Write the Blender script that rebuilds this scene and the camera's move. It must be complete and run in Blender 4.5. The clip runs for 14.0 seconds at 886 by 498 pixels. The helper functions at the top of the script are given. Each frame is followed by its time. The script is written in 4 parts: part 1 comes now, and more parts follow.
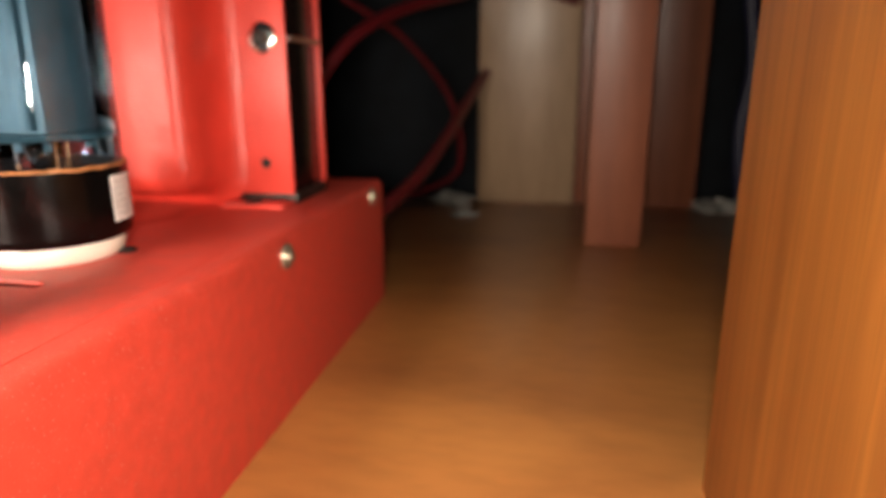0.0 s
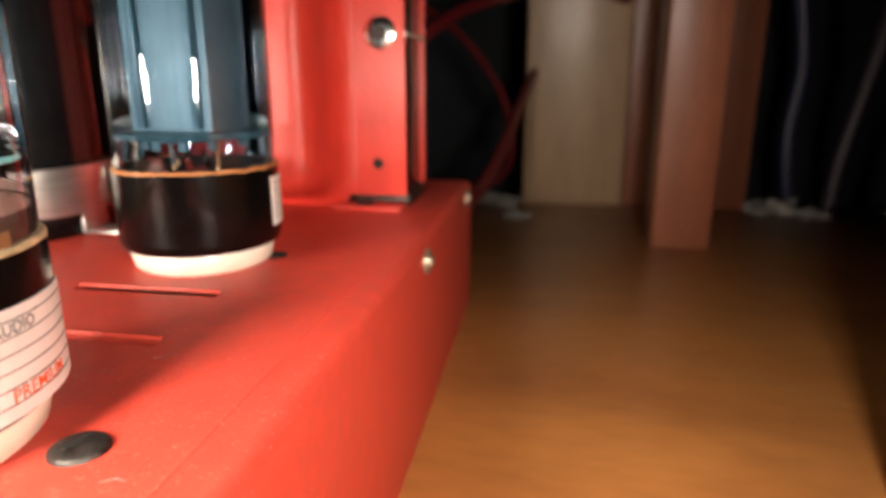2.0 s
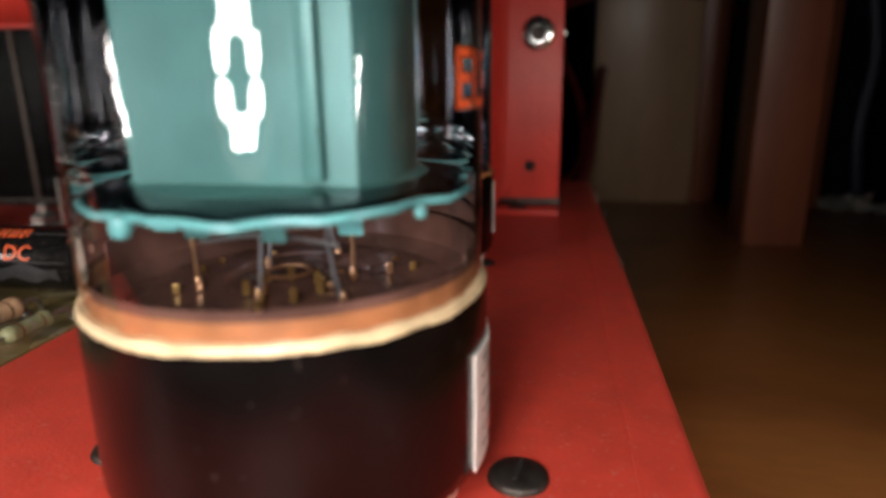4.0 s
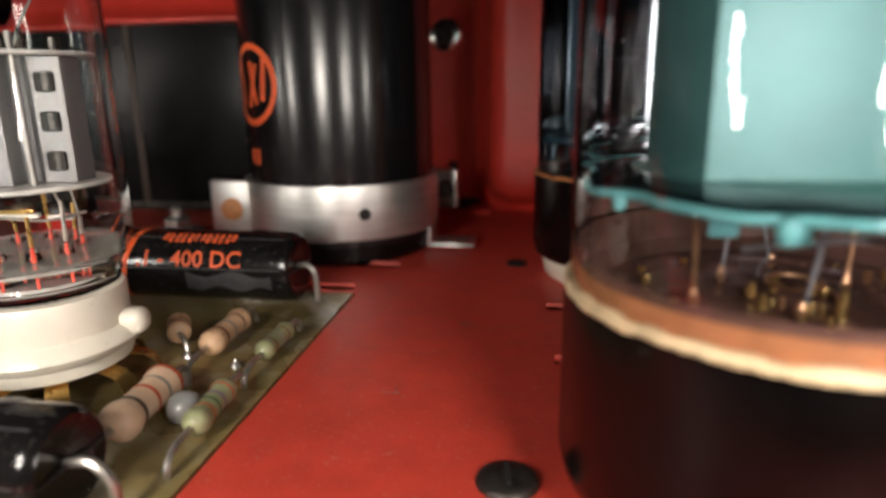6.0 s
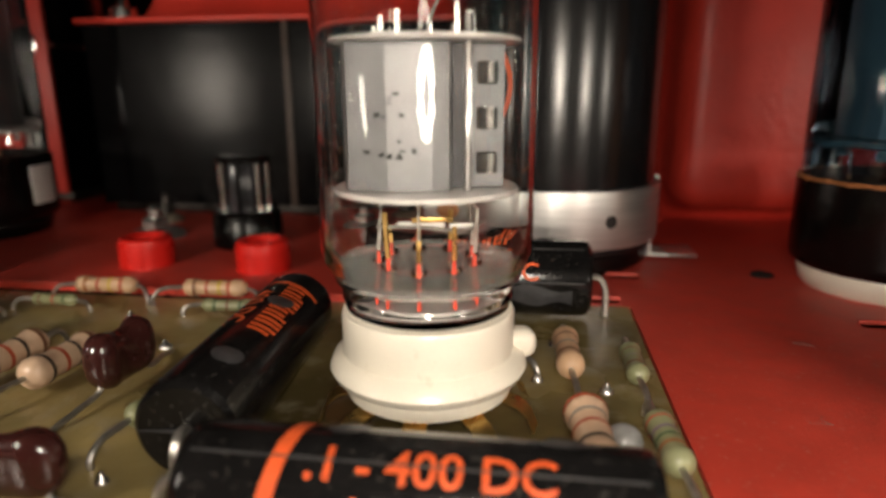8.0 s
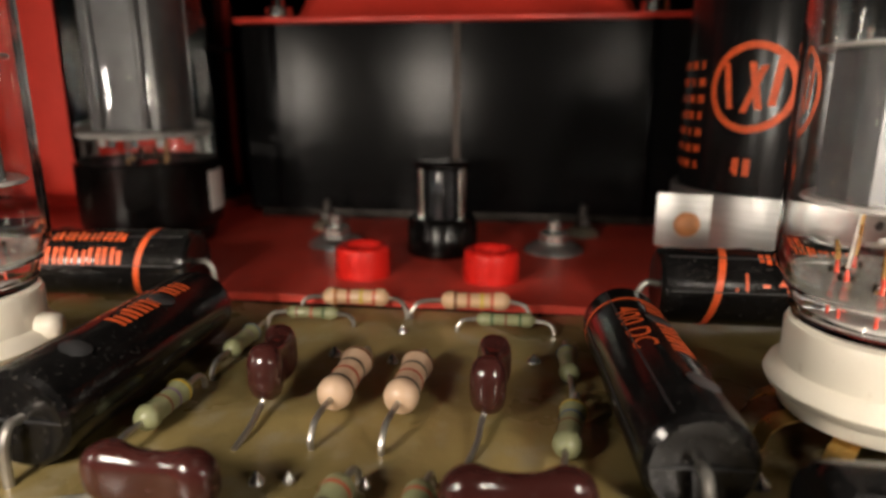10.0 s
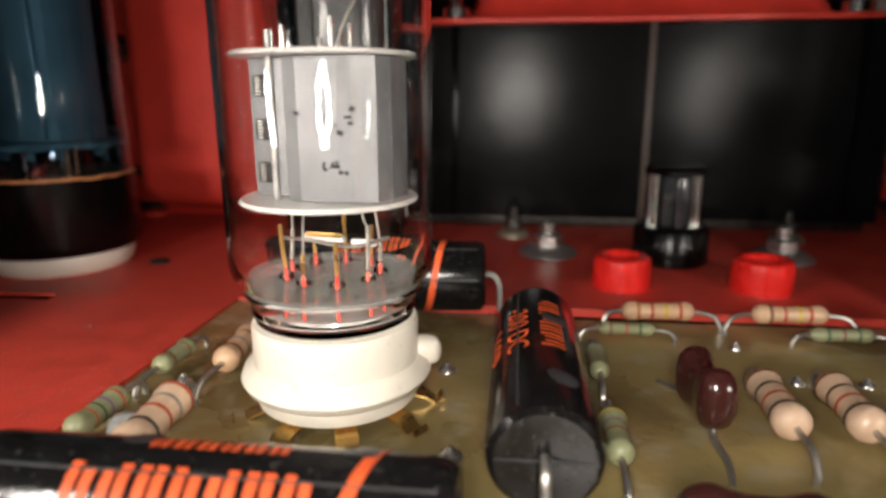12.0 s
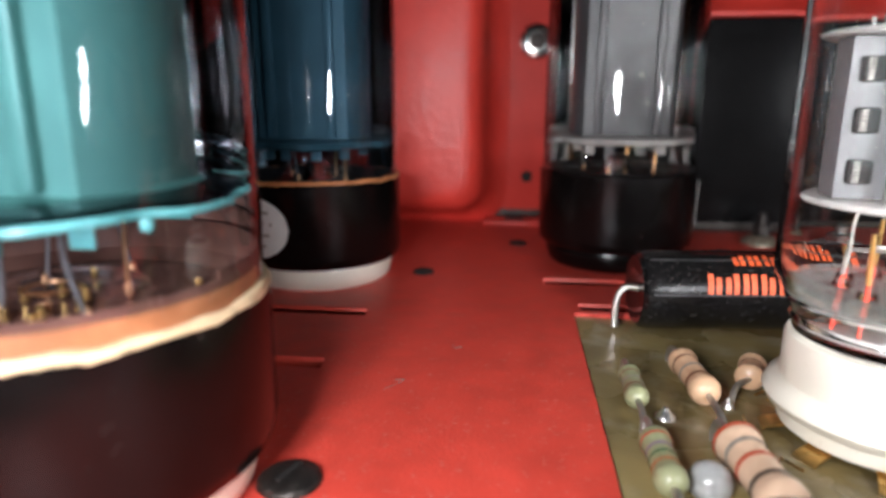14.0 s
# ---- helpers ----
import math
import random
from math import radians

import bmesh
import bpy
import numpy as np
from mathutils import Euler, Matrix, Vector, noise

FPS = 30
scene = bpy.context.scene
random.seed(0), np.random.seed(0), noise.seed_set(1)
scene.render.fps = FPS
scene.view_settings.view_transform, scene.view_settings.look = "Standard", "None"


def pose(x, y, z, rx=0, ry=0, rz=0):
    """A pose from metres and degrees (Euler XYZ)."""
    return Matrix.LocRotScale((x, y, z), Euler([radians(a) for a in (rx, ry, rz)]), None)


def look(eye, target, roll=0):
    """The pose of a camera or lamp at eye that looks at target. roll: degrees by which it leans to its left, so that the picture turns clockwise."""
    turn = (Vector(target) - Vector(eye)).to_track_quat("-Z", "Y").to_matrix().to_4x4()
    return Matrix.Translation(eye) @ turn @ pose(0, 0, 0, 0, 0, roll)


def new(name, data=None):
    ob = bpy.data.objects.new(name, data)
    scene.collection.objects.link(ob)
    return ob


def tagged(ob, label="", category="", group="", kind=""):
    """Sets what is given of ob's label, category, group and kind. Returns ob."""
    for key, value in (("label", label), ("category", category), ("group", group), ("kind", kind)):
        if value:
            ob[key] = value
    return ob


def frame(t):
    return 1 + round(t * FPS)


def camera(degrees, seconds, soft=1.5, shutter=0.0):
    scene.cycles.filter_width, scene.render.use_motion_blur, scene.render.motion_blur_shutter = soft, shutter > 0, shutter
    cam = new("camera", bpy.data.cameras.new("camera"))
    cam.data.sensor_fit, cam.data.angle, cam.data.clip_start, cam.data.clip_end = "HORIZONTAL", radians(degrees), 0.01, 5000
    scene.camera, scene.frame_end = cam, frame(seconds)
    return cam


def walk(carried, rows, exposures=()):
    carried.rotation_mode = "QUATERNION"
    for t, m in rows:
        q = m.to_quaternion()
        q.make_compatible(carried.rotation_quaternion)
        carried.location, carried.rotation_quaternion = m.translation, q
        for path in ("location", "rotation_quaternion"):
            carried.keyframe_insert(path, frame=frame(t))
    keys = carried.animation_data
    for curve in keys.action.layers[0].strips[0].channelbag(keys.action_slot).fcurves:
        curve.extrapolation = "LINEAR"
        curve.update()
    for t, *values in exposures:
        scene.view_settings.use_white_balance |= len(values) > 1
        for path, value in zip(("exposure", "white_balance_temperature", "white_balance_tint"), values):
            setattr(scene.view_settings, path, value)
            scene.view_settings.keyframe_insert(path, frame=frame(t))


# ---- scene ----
cam = camera(70.4, 14.0, soft=2.8)
cam.data.dof.use_dof, cam.data.dof.focus_distance, cam.data.dof.aperture_fstop = True, 0.072, 21
PATH = [
    (0, 0.2256, -0.0172, 0.0800, 9.86, -14.98, -0.04),
    (0.5, 0.2177, -0.0166, 0.0792, 9.69, -14.85, -0.14),
    (1, 0.2100, -0.0161, 0.0789, 9.37, -14.83, -0.18),
    (1.5, 0.1990, -0.0159, 0.0789, 8.87, -14.88, -0.06),
    (2, 0.1893, -0.0165, 0.0790, 9.09, -14.88, 0.10),
    (4.5, 0.1381, -0.0200, 0.0801, 9.62, -15.05, -0.93),
    (5, 0.1286, -0.0200, 0.0801, 9.58, -15.03, -0.97),
    (5.5, 0.1205, -0.0200, 0.0800, 9.22, -15.06, -0.88),
    (6, 0.1096, -0.0192, 0.0791, 8.92, -14.76, -0.86),
    (6.5, 0.0975, -0.0185, 0.0788, 8.83, -14.62, -0.79),
    (7, 0.0872, -0.0184, 0.0791, 8.73, -14.71, -0.72),
    (7.5, 0.0777, -0.0186, 0.0791, 8.43, -14.66, -0.54),
    (8, 0.0632, -0.0183, 0.0785, 8.14, -14.35, -0.31),
    (8.5, 0.0523, -0.0187, 0.0784, 8.02, -14.23, -0.05),
    (9, 0.0415, -0.0194, 0.0786, 7.73, -14.20, 0.08),
    (11.5, -0.0186, -0.0198, 0.0791, 7.48, -14.05, -0.22),
    (12, -0.0315, -0.0201, 0.0792, 6.75, -13.97, -0.17),
    (12.5, -0.0462, -0.0201, 0.0793, 5.83, -13.98, 0.15),
    (13, -0.0623, -0.0176, 0.0778, 5.72, -13.62, 0.25),
    (13.5, -0.0749, -0.0161, 0.0774, 6.25, -13.58, 0.31),
    (14, -0.0887, -0.0157, 0.0774, 6.48, -13.52, 0.12),
]


def eye_pose(x, y, z, yaw, pitch, roll):
    a, b = radians(yaw), radians(pitch)
    way = Vector((-math.sin(a) * math.cos(b), math.cos(a) * math.cos(b), math.sin(b)))
    return look((x, y, z), Vector((x, y, z)) + way, roll)


walk(cam, [(t, eye_pose(*row)) for t, *row in PATH], exposures=[
    (0.0, 2.5, 6500, 10), (1.5, 2.5, 6500, 10), (2.2, 2.2, 6400, 10), (4.3, 0.15, 5900, 10), (5.5, 0.05, 5900, 10), (6.5, 0.35, 6300, 10), (7.5, 0.1, 6500, 10),
    (9.2, 0.22, 6500, 10), (11.3, 0.58, 6100, 10), (12.5, 0.2, 5900, 10), (13.2, 0.0, 5700, 10), (14.0, 0.85, 5300, 10)])

# ---- world: a dark rack, lit only by fixed copies of the inspection camera's small ring lamp ----
world = bpy.data.worlds.new("dark_rack")
world.use_nodes = True
scene.world = world
world.node_tree.nodes["Background"].inputs[0].default_value = (0.5, 0.6, 0.8, 1)
world.node_tree.nodes["Background"].inputs[1].default_value = 0.012
LAMP_Y, LAMP_Z, HOOD = -0.0302, 0.0815, 0.72
# several added lamps along the path replace the single one beside the lens
LAMPS = [(0.22, 122), (0.136, 88), (0.066, 84), (-0.032, 90), (-0.108, 116)]

# ---- materials ----


def nodes_of(name):
    m = bpy.data.materials.new(name)
    m.use_nodes = True
    nt = m.node_tree
    return m, nt, nt.nodes["Principled BSDF"]


def link(nt, a, b):
    nt.links.new(a, b)


def noise_node(nt, scale, detail=4.0, stretch=(1, 1, 1)):
    tc, mp, nz = nt.nodes.new("ShaderNodeTexCoord"), nt.nodes.new("ShaderNodeMapping"), nt.nodes.new("ShaderNodeTexNoise")
    mp.inputs["Scale"].default_value = stretch
    link(nt, tc.outputs["Object"], mp.inputs["Vector"])
    link(nt, mp.outputs["Vector"], nz.inputs["Vector"])
    nz.inputs["Scale"].default_value, nz.inputs["Detail"].default_value = scale, detail
    return nz


def ramp_node(nt, fac, stops):
    r = nt.nodes.new("ShaderNodeValToRGB")
    r.color_ramp.elements[0].position, r.color_ramp.elements[0].color = stops[0][0], (*stops[0][1], 1)
    r.color_ramp.elements[1].position, r.color_ramp.elements[1].color = stops[-1][0], (*stops[-1][1], 1)
    for p, c in stops[1:-1]:
        e = r.color_ramp.elements.new(p)
        e.color = (*c, 1)
    link(nt, fac, r.inputs["Fac"])
    return r


def surface(name, base, rough=0.5, metal=0.0, vary=0.15, scale=300, bump=0.0, bump_scale=2500, dust=0.0, stretch=(1, 1, 1), coat=0.0, dust_colour=(0.35, 0.3, 0.27), ior=1.5, dust_at=0.6):
    """Base colour mottled at two scales, worn gloss, fine relief and a little dust."""
    m, nt, b = nodes_of(name)
    big = noise_node(nt, scale, 5, stretch)
    lo = tuple(max(0, c * (1 - vary)) for c in base)
    hi = tuple(min(1, c * (1 + vary)) for c in base)
    col = ramp_node(nt, big.outputs["Fac"], [(0.3, lo), (0.7, hi)]).outputs["Color"]
    fine = noise_node(nt, bump_scale, 3, stretch)
    if dust:
        specks = noise_node(nt, scale * 6, 8)
        mask = ramp_node(nt, specks.outputs["Fac"], [(dust_at, (0, 0, 0)), (dust_at + 0.18, (dust, dust, dust))])
        mix = nt.nodes.new("ShaderNodeMix")
        mix.data_type = "RGBA"
        link(nt, mask.outputs["Color"], mix.inputs["Factor"])
        link(nt, col, mix.inputs["A"])
        mix.inputs["B"].default_value = (*dust_colour, 1)
        col = mix.outputs["Result"]
    link(nt, col, b.inputs["Base Color"])
    rr = nt.nodes.new("ShaderNodeMapRange")
    link(nt, big.outputs["Fac"], rr.inputs["Value"])
    rr.inputs["To Min"].default_value, rr.inputs["To Max"].default_value = rough * 0.8, min(1, rough * 1.2)
    link(nt, rr.outputs["Result"], b.inputs["Roughness"])
    b.inputs["Metallic"].default_value, b.inputs["IOR"].default_value = metal, ior
    b.inputs["Coat Weight"].default_value, b.inputs["Coat Roughness"].default_value = coat, 0.12
    if bump:
        bp = nt.nodes.new("ShaderNodeBump")
        bp.inputs["Strength"].default_value, bp.inputs["Distance"].default_value = bump, 0.0004
        link(nt, fine.outputs["Fac"], bp.inputs["Height"])
        link(nt, bp.outputs["Normal"], b.inputs["Normal"])
    return m


def wood(name, dark, light, rough=0.35, grain=(9, 90, 90), coat=0.2):
    m, nt, b = nodes_of(name)
    tc, mp = nt.nodes.new("ShaderNodeTexCoord"), nt.nodes.new("ShaderNodeMapping")
    mp.inputs["Scale"].default_value = grain
    link(nt, tc.outputs["Object"], mp.inputs["Vector"])
    n1, n2 = nt.nodes.new("ShaderNodeTexNoise"), nt.nodes.new("ShaderNodeTexNoise")
    n1.inputs["Scale"].default_value, n1.inputs["Detail"].default_value, n1.inputs["Distortion"].default_value = 1.0, 6, 0.8
    n2.inputs["Scale"].default_value, n2.inputs["Detail"].default_value = 9.0, 4
    link(nt, mp.outputs["Vector"], n1.inputs["Vector"])
    link(nt, mp.outputs["Vector"], n2.inputs["Vector"])
    mid = tuple((a + c) / 2 for a, c in zip(dark, light))
    r1 = ramp_node(nt, n1.outputs["Fac"], [(0.25, dark), (0.5, mid), (0.75, light)])
    r2 = ramp_node(nt, n2.outputs["Fac"], [(0.3, (0.86, 0.84, 0.82)), (0.6, (1, 1, 1))])
    mul = nt.nodes.new("ShaderNodeMix")
    mul.data_type, mul.blend_type = "RGBA", "MULTIPLY"
    mul.inputs["Factor"].default_value = 1
    link(nt, r1.outputs["Color"], mul.inputs["A"])
    link(nt, r2.outputs["Color"], mul.inputs["B"])
    link(nt, mul.outputs["Result"], b.inputs["Base Color"])
    b.inputs["Roughness"].default_value, b.inputs["Coat Weight"].default_value, b.inputs["Coat Roughness"].default_value = rough, coat, 0.25
    return m


def glass(name, tint, gloss=(1, 1, 1), ior=1.5, rough=0.02):
    """Thin blown glass: clear, tinted, with a gloss that grows to the edges."""
    m = bpy.data.materials.new(name)
    m.use_nodes = True
    nt = m.node_tree
    nt.nodes.clear()
    out, mix = nt.nodes.new("ShaderNodeOutputMaterial"), nt.nodes.new("ShaderNodeMixShader")
    tr, gl, fr = nt.nodes.new("ShaderNodeBsdfTransparent"), nt.nodes.new("ShaderNodeBsdfGlossy"), nt.nodes.new("ShaderNodeFresnel")
    tr.inputs["Color"].default_value = (*tint, 1)
    gl.inputs["Color"].default_value, gl.inputs["Roughness"].default_value = (*gloss, 1), rough
    fr.inputs["IOR"].default_value = ior
    link(nt, fr.outputs["Fac"], mix.inputs[0])
    link(nt, tr.outputs["BSDF"], mix.inputs[1])
    link(nt, gl.outputs["BSDF"], mix.inputs[2])
    link(nt, mix.outputs["Shader"], out.inputs["Surface"])
    return m


def lightened_glass(name, colour, haze):
    """Glass brightened by its colour: part clear, part a pale scattering film."""
    m = glass(name, (0.9, 0.9, 0.9))
    nt = m.node_tree
    out = next(n for n in nt.nodes if n.type == "OUTPUT_MATERIAL")
    clear = out.inputs["Surface"].links[0].from_socket
    mix, film = nt.nodes.new("ShaderNodeMixShader"), nt.nodes.new("ShaderNodeBsdfDiffuse")
    film.inputs["Color"].default_value = (*colour, 1)
    specks = noise_node(nt, 700, 5)
    cloud = nt.nodes.new("ShaderNodeMapRange")
    cloud.inputs["From Min"].default_value, cloud.inputs["From Max"].default_value = 0.3, 0.7
    cloud.inputs["To Min"].default_value, cloud.inputs["To Max"].default_value = haze * 0.5, haze * 1.5
    link(nt, specks.outputs["Fac"], cloud.inputs["Value"])
    link(nt, cloud.outputs["Result"], mix.inputs[0])
    link(nt, clear, mix.inputs[1])
    link(nt, film.outputs["BSDF"], mix.inputs[2])
    link(nt, mix.outputs["Shader"], out.inputs["Surface"])
    return m


def solid_glass(name):
    m, nt, b = nodes_of(name)
    b.inputs["Base Color"].default_value = (0.98, 0.98, 0.97, 1)
    b.inputs["Transmission Weight"].default_value, b.inputs["Roughness"].default_value, b.inputs["IOR"].default_value = 1.0, 0.015, 1.48
    return m


def glow(name, colour, strength):
    m = bpy.data.materials.new(name)
    m.use_nodes = True
    nt = m.node_tree
    nt.nodes.clear()
    out, em = nt.nodes.new("ShaderNodeOutputMaterial"), nt.nodes.new("ShaderNodeEmission")
    em.inputs["Color"].default_value, em.inputs["Strength"].default_value = (*colour, 1), strength
    link(nt, em.outputs["Emission"], out.inputs["Surface"])
    return m


RED = surface("red_paint", (0.58, 0.056, 0.034), 0.46, vary=0.12, scale=280, bump=0.18, bump_scale=2400, dust=0.45, dust_at=0.61, dust_colour=(0.62, 0.36, 0.32))
RED_BELL = surface("red_hammered_paint", (0.62, 0.045, 0.028), 0.42, vary=0.1, scale=90, bump=0.45, bump_scale=500)
BLACK_GLOSS = surface("black_gloss_sleeve", (0.006, 0.006, 0.0065), 0.2, vary=0.2, scale=80, dust=0.03)
BAKELITE = surface("dark_bakelite", (0.0034, 0.0028, 0.0027), 0.2, vary=0.4, scale=150, bump=0.05, bump_scale=4000, dust=0.08, dust_at=0.66, ior=1.33)
CAP_BLACK = surface("black_capacitor_plastic", (0.008, 0.0075, 0.0075), 0.15, ior=1.42, vary=0.3, scale=300, bump=0.06, bump_scale=1500, dust_at=0.6, dust=0.28, dust_colour=(0.2, 0.18, 0.16))
# grey of the seams and scuffs, and of the painted round highlights
CAP_GREY = surface("capacitor_scuff_and_highlight", (0.045, 0.045, 0.047), 0.42, vary=0.4, scale=700, bump=0.1)
LAMINATE = surface("black_laminations", (0.003, 0.003, 0.0034), 0.17, ior=1.26, vary=0.3, scale=40, bump=0.08, bump_scale=60, stretch=(0.3, 0.3, 60))
CERAMIC = surface("cream_ceramic", (0.9, 0.84, 0.71), 0.3, vary=0.05, scale=120, bump=0.12, bump_scale=900, coat=0.2, dust=0.35, dust_at=0.64, dust_colour=(0.4, 0.27, 0.13))
ALU = surface("brushed_aluminium", (0.62, 0.62, 0.6), 0.34, metal=0.9, vary=0.12, scale=120, bump=0.1, bump_scale=900, stretch=(1, 1, 12))
CHROME = surface("chrome", (0.75, 0.74, 0.7), 0.16, metal=1.0, vary=0.1, scale=200)
LEAD = surface("tinned_lead", (0.5, 0.48, 0.44), 0.35, metal=0.85, vary=0.2, scale=600)
GLASS_BEAD = surface("grey_glass_bead", (0.34, 0.34, 0.33), 0.16, vary=0.35, scale=350, coat=0.4, dust=0.3)
SOLDER = surface("solder", (0.6, 0.58, 0.55), 0.25, metal=0.9, vary=0.15, scale=500, bump=0.2, bump_scale=1500)
BRASS = surface("gold_tab", (0.62, 0.4, 0.13), 0.28, metal=0.9, vary=0.2, scale=400)
STEEL = surface("dark_steel", (0.05, 0.044, 0.04), 0.45, metal=0.8, vary=0.5, scale=500, bump=0.35, bump_scale=1800, dust=0.35, dust_colour=(0.22, 0.17, 0.13))
MATT_BLACK = surface("matt_black_hood", (0.012, 0.012, 0.012), 0.9, vary=0.2)
# near-black for real black parts and, as painted shade, inside openings
HOLE = surface("black_and_hole_shade", (0.01, 0.008, 0.007), 0.8)
BOARD = surface("olive_circuit_board", (0.27, 0.205, 0.08), 0.28, vary=0.6, scale=38, bump=0.25, bump_scale=700, dust=0.6, coat=0.15, dust_colour=(0.36, 0.31, 0.21), dust_at=0.52)
TAN = surface("tan_resistor", (0.62, 0.4, 0.24), 0.35, vary=0.1, scale=300, coat=0.2)
PINK_TAN = surface("pale_tan_resistor", (0.66, 0.46, 0.31), 0.35, vary=0.1, scale=300, coat=0.2)
SAGE = surface("sage_green_resistor", (0.27, 0.28, 0.15), 0.32, vary=0.12, scale=300, coat=0.2)
BAND = {
    "red": surface("red_band", (0.45, 0.085, 0.04), 0.4),
    "brown": surface("brown_band", (0.19, 0.08, 0.04), 0.4),
    "grey": surface("grey_band", (0.3, 0.26, 0.22), 0.4),
    "black": surface("black_band", (0.08, 0.055, 0.04), 0.4),
    "orange": surface("orange_band", (0.4, 0.15, 0.05), 0.4),
    "yellow": surface("yellow_band", (0.6, 0.42, 0.06), 0.4),
    "violet": surface("violet_band", (0.2, 0.13, 0.2), 0.4),
    "green": surface("green_band", (0.07, 0.12, 0.05), 0.4),
    "blue": surface("blue_band", (0.07, 0.12, 0.22), 0.4),
}
MAROON = surface("maroon_dipped_coating", (0.05, 0.014, 0.012), 0.18, vary=0.2, scale=150, bump=0.08, bump_scale=600, coat=0.4, dust=0.15)
ORANGE = surface("orange_print", (0.75, 0.11, 0.025), 0.5, vary=0.15, scale=900)
PRINT_GREY = surface("grey_print", (0.32, 0.27, 0.22), 0.6, vary=0.2, scale=900)
PRINT_DARK = surface("dark_print", (0.09, 0.08, 0.08), 0.6, vary=0.2, scale=900)
PAPER = surface("white_label", (0.78, 0.76, 0.72), 0.5, vary=0.05, scale=400, dust=0.2)
RED_PLASTIC = surface("red_plastic", (0.68, 0.018, 0.012), 0.28, vary=0.06, scale=200, coat=0.2)
PLATE_GREY = surface("grey_anode", (0.115, 0.115, 0.118), 0.4, metal=0.25, vary=0.14, scale=260, bump=0.1, bump_scale=1200)
PLATE_BLUE = surface("blue_grey_anode", (0.1, 0.19, 0.22), 0.4, metal=0.2, vary=0.14, scale=160, bump=0.08, bump_scale=900)
MICA_BLUE = surface("blue_mica_disc", (0.07, 0.14, 0.16), 0.3, vary=0.3, scale=300, coat=0.3)
PLATE_TEAL = surface("teal_grey_anode", (0.085, 0.21, 0.18), 0.42, metal=0.2, vary=0.14, scale=160, bump=0.08, bump_scale=900)
ROD = surface("grey_support_rod", (0.22, 0.21, 0.2), 0.4, metal=0.6, vary=0.2, scale=500)
MICA = surface("mica_disc", (0.42, 0.4, 0.38), 0.3, vary=0.12, scale=300, coat=0.3)
MICA_TEAL = surface("teal_mica_disc", (0.17, 0.44, 0.4), 0.3, vary=0.3, scale=300, coat=0.3)
COPPER = surface("copper_wire", (0.7, 0.4, 0.2), 0.3, metal=0.9, vary=0.2, scale=600)
SEAL = surface("brown_base_cement", (0.42, 0.17, 0.06), 0.5, vary=0.25, scale=400, bump=0.2, bump_scale=1800)
SEAL_LIP = surface("cream_base_rim", (0.6, 0.47, 0.28), 0.45, vary=0.25, scale=600, bump=0.3, bump_scale=1800)
PIN_RED = surface("red_oxide_seal", (0.6, 0.06, 0.03), 0.35, vary=0.2, scale=600)
SMOKE_INSERT = surface("smoky_insulator", (0.03, 0.03, 0.033), 0.1, vary=0.3, scale=200)
SHELF_WOOD = wood("brown_shelf_veneer", (0.36, 0.14, 0.04), (0.54, 0.225, 0.06), 0.36, grain=(10, 26, 26), coat=0.15)
CHERRY = wood("orange_cherry_veneer", (0.25, 0.085, 0.017), (0.44, 0.17, 0.03), 0.36, grain=(260, 260, 9), coat=0.15)
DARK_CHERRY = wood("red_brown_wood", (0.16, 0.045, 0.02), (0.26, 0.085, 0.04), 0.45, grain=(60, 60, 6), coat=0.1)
PALE_BOARD = wood("pale_brown_board", (0.3, 0.19, 0.11), (0.42, 0.28, 0.17), 0.42, grain=(40, 40, 5), coat=0.25)
# black lifted towards blue to stand in for lens haze
BACK_BLACK = surface("hazy_black_rack_back", (0.02, 0.025, 0.034), 0.7, vary=0.4, scale=20)
CABLE_RED = surface("red_cable", (0.12, 0.008, 0.012), 0.4)
CABLE_BLUE = surface("blue_cable", (0.012, 0.012, 0.045), 0.5)
CABLE_PURPLE = surface("purple_cable", (0.035, 0.018, 0.03), 0.5)
DUST_GREY = surface("grey_lint", (0.2, 0.19, 0.17), 0.9, vary=0.4, scale=200, bump=0.6, bump_scale=900)
GLASS_CLEAR = glass("clear_tube_glass", (0.97, 0.97, 0.96))
DARK_WELD = surface("dull_weld", (0.06, 0.04, 0.03), 0.5, vary=0.3, scale=300)
SIDE_BOLT = surface("worn_zinc", (0.42, 0.36, 0.27), 0.35, metal=0.7, vary=0.25, scale=500)
# base colour raised to paint in the glare haze inside the front valves
FLOOR_GLASS = surface("hazy_violet_glass_bottom", (0.14, 0.07, 0.05), 0.22, vary=0.4, scale=200, bump=0.2, bump_scale=500)
GLASS_SPACER = glass("violet_tinted_disc", (0.55, 0.5, 0.6), ior=1.6, rough=0.1)
GLASS_BLUE = glass("blue_violet_tube_glass", (0.66, 0.68, 0.78), ior=1.5)
# darker tint for rear valves; light falloff with distance is put into it
GLASS_DIMMED = glass("dimmed_blue_tube_glass", (0.42, 0.5, 0.62), ior=1.6)
GLASS_SOLID = solid_glass("thick_tube_glass")
# pale film mixed in to brighten the small valves' dark bowl
GLASS_LIGHTENED = lightened_glass("lightened_pressed_glass", (0.6, 0.6, 0.57), 0.12)

# ---- mesh helpers: all builders work in centimetres ----
CM = 0.01


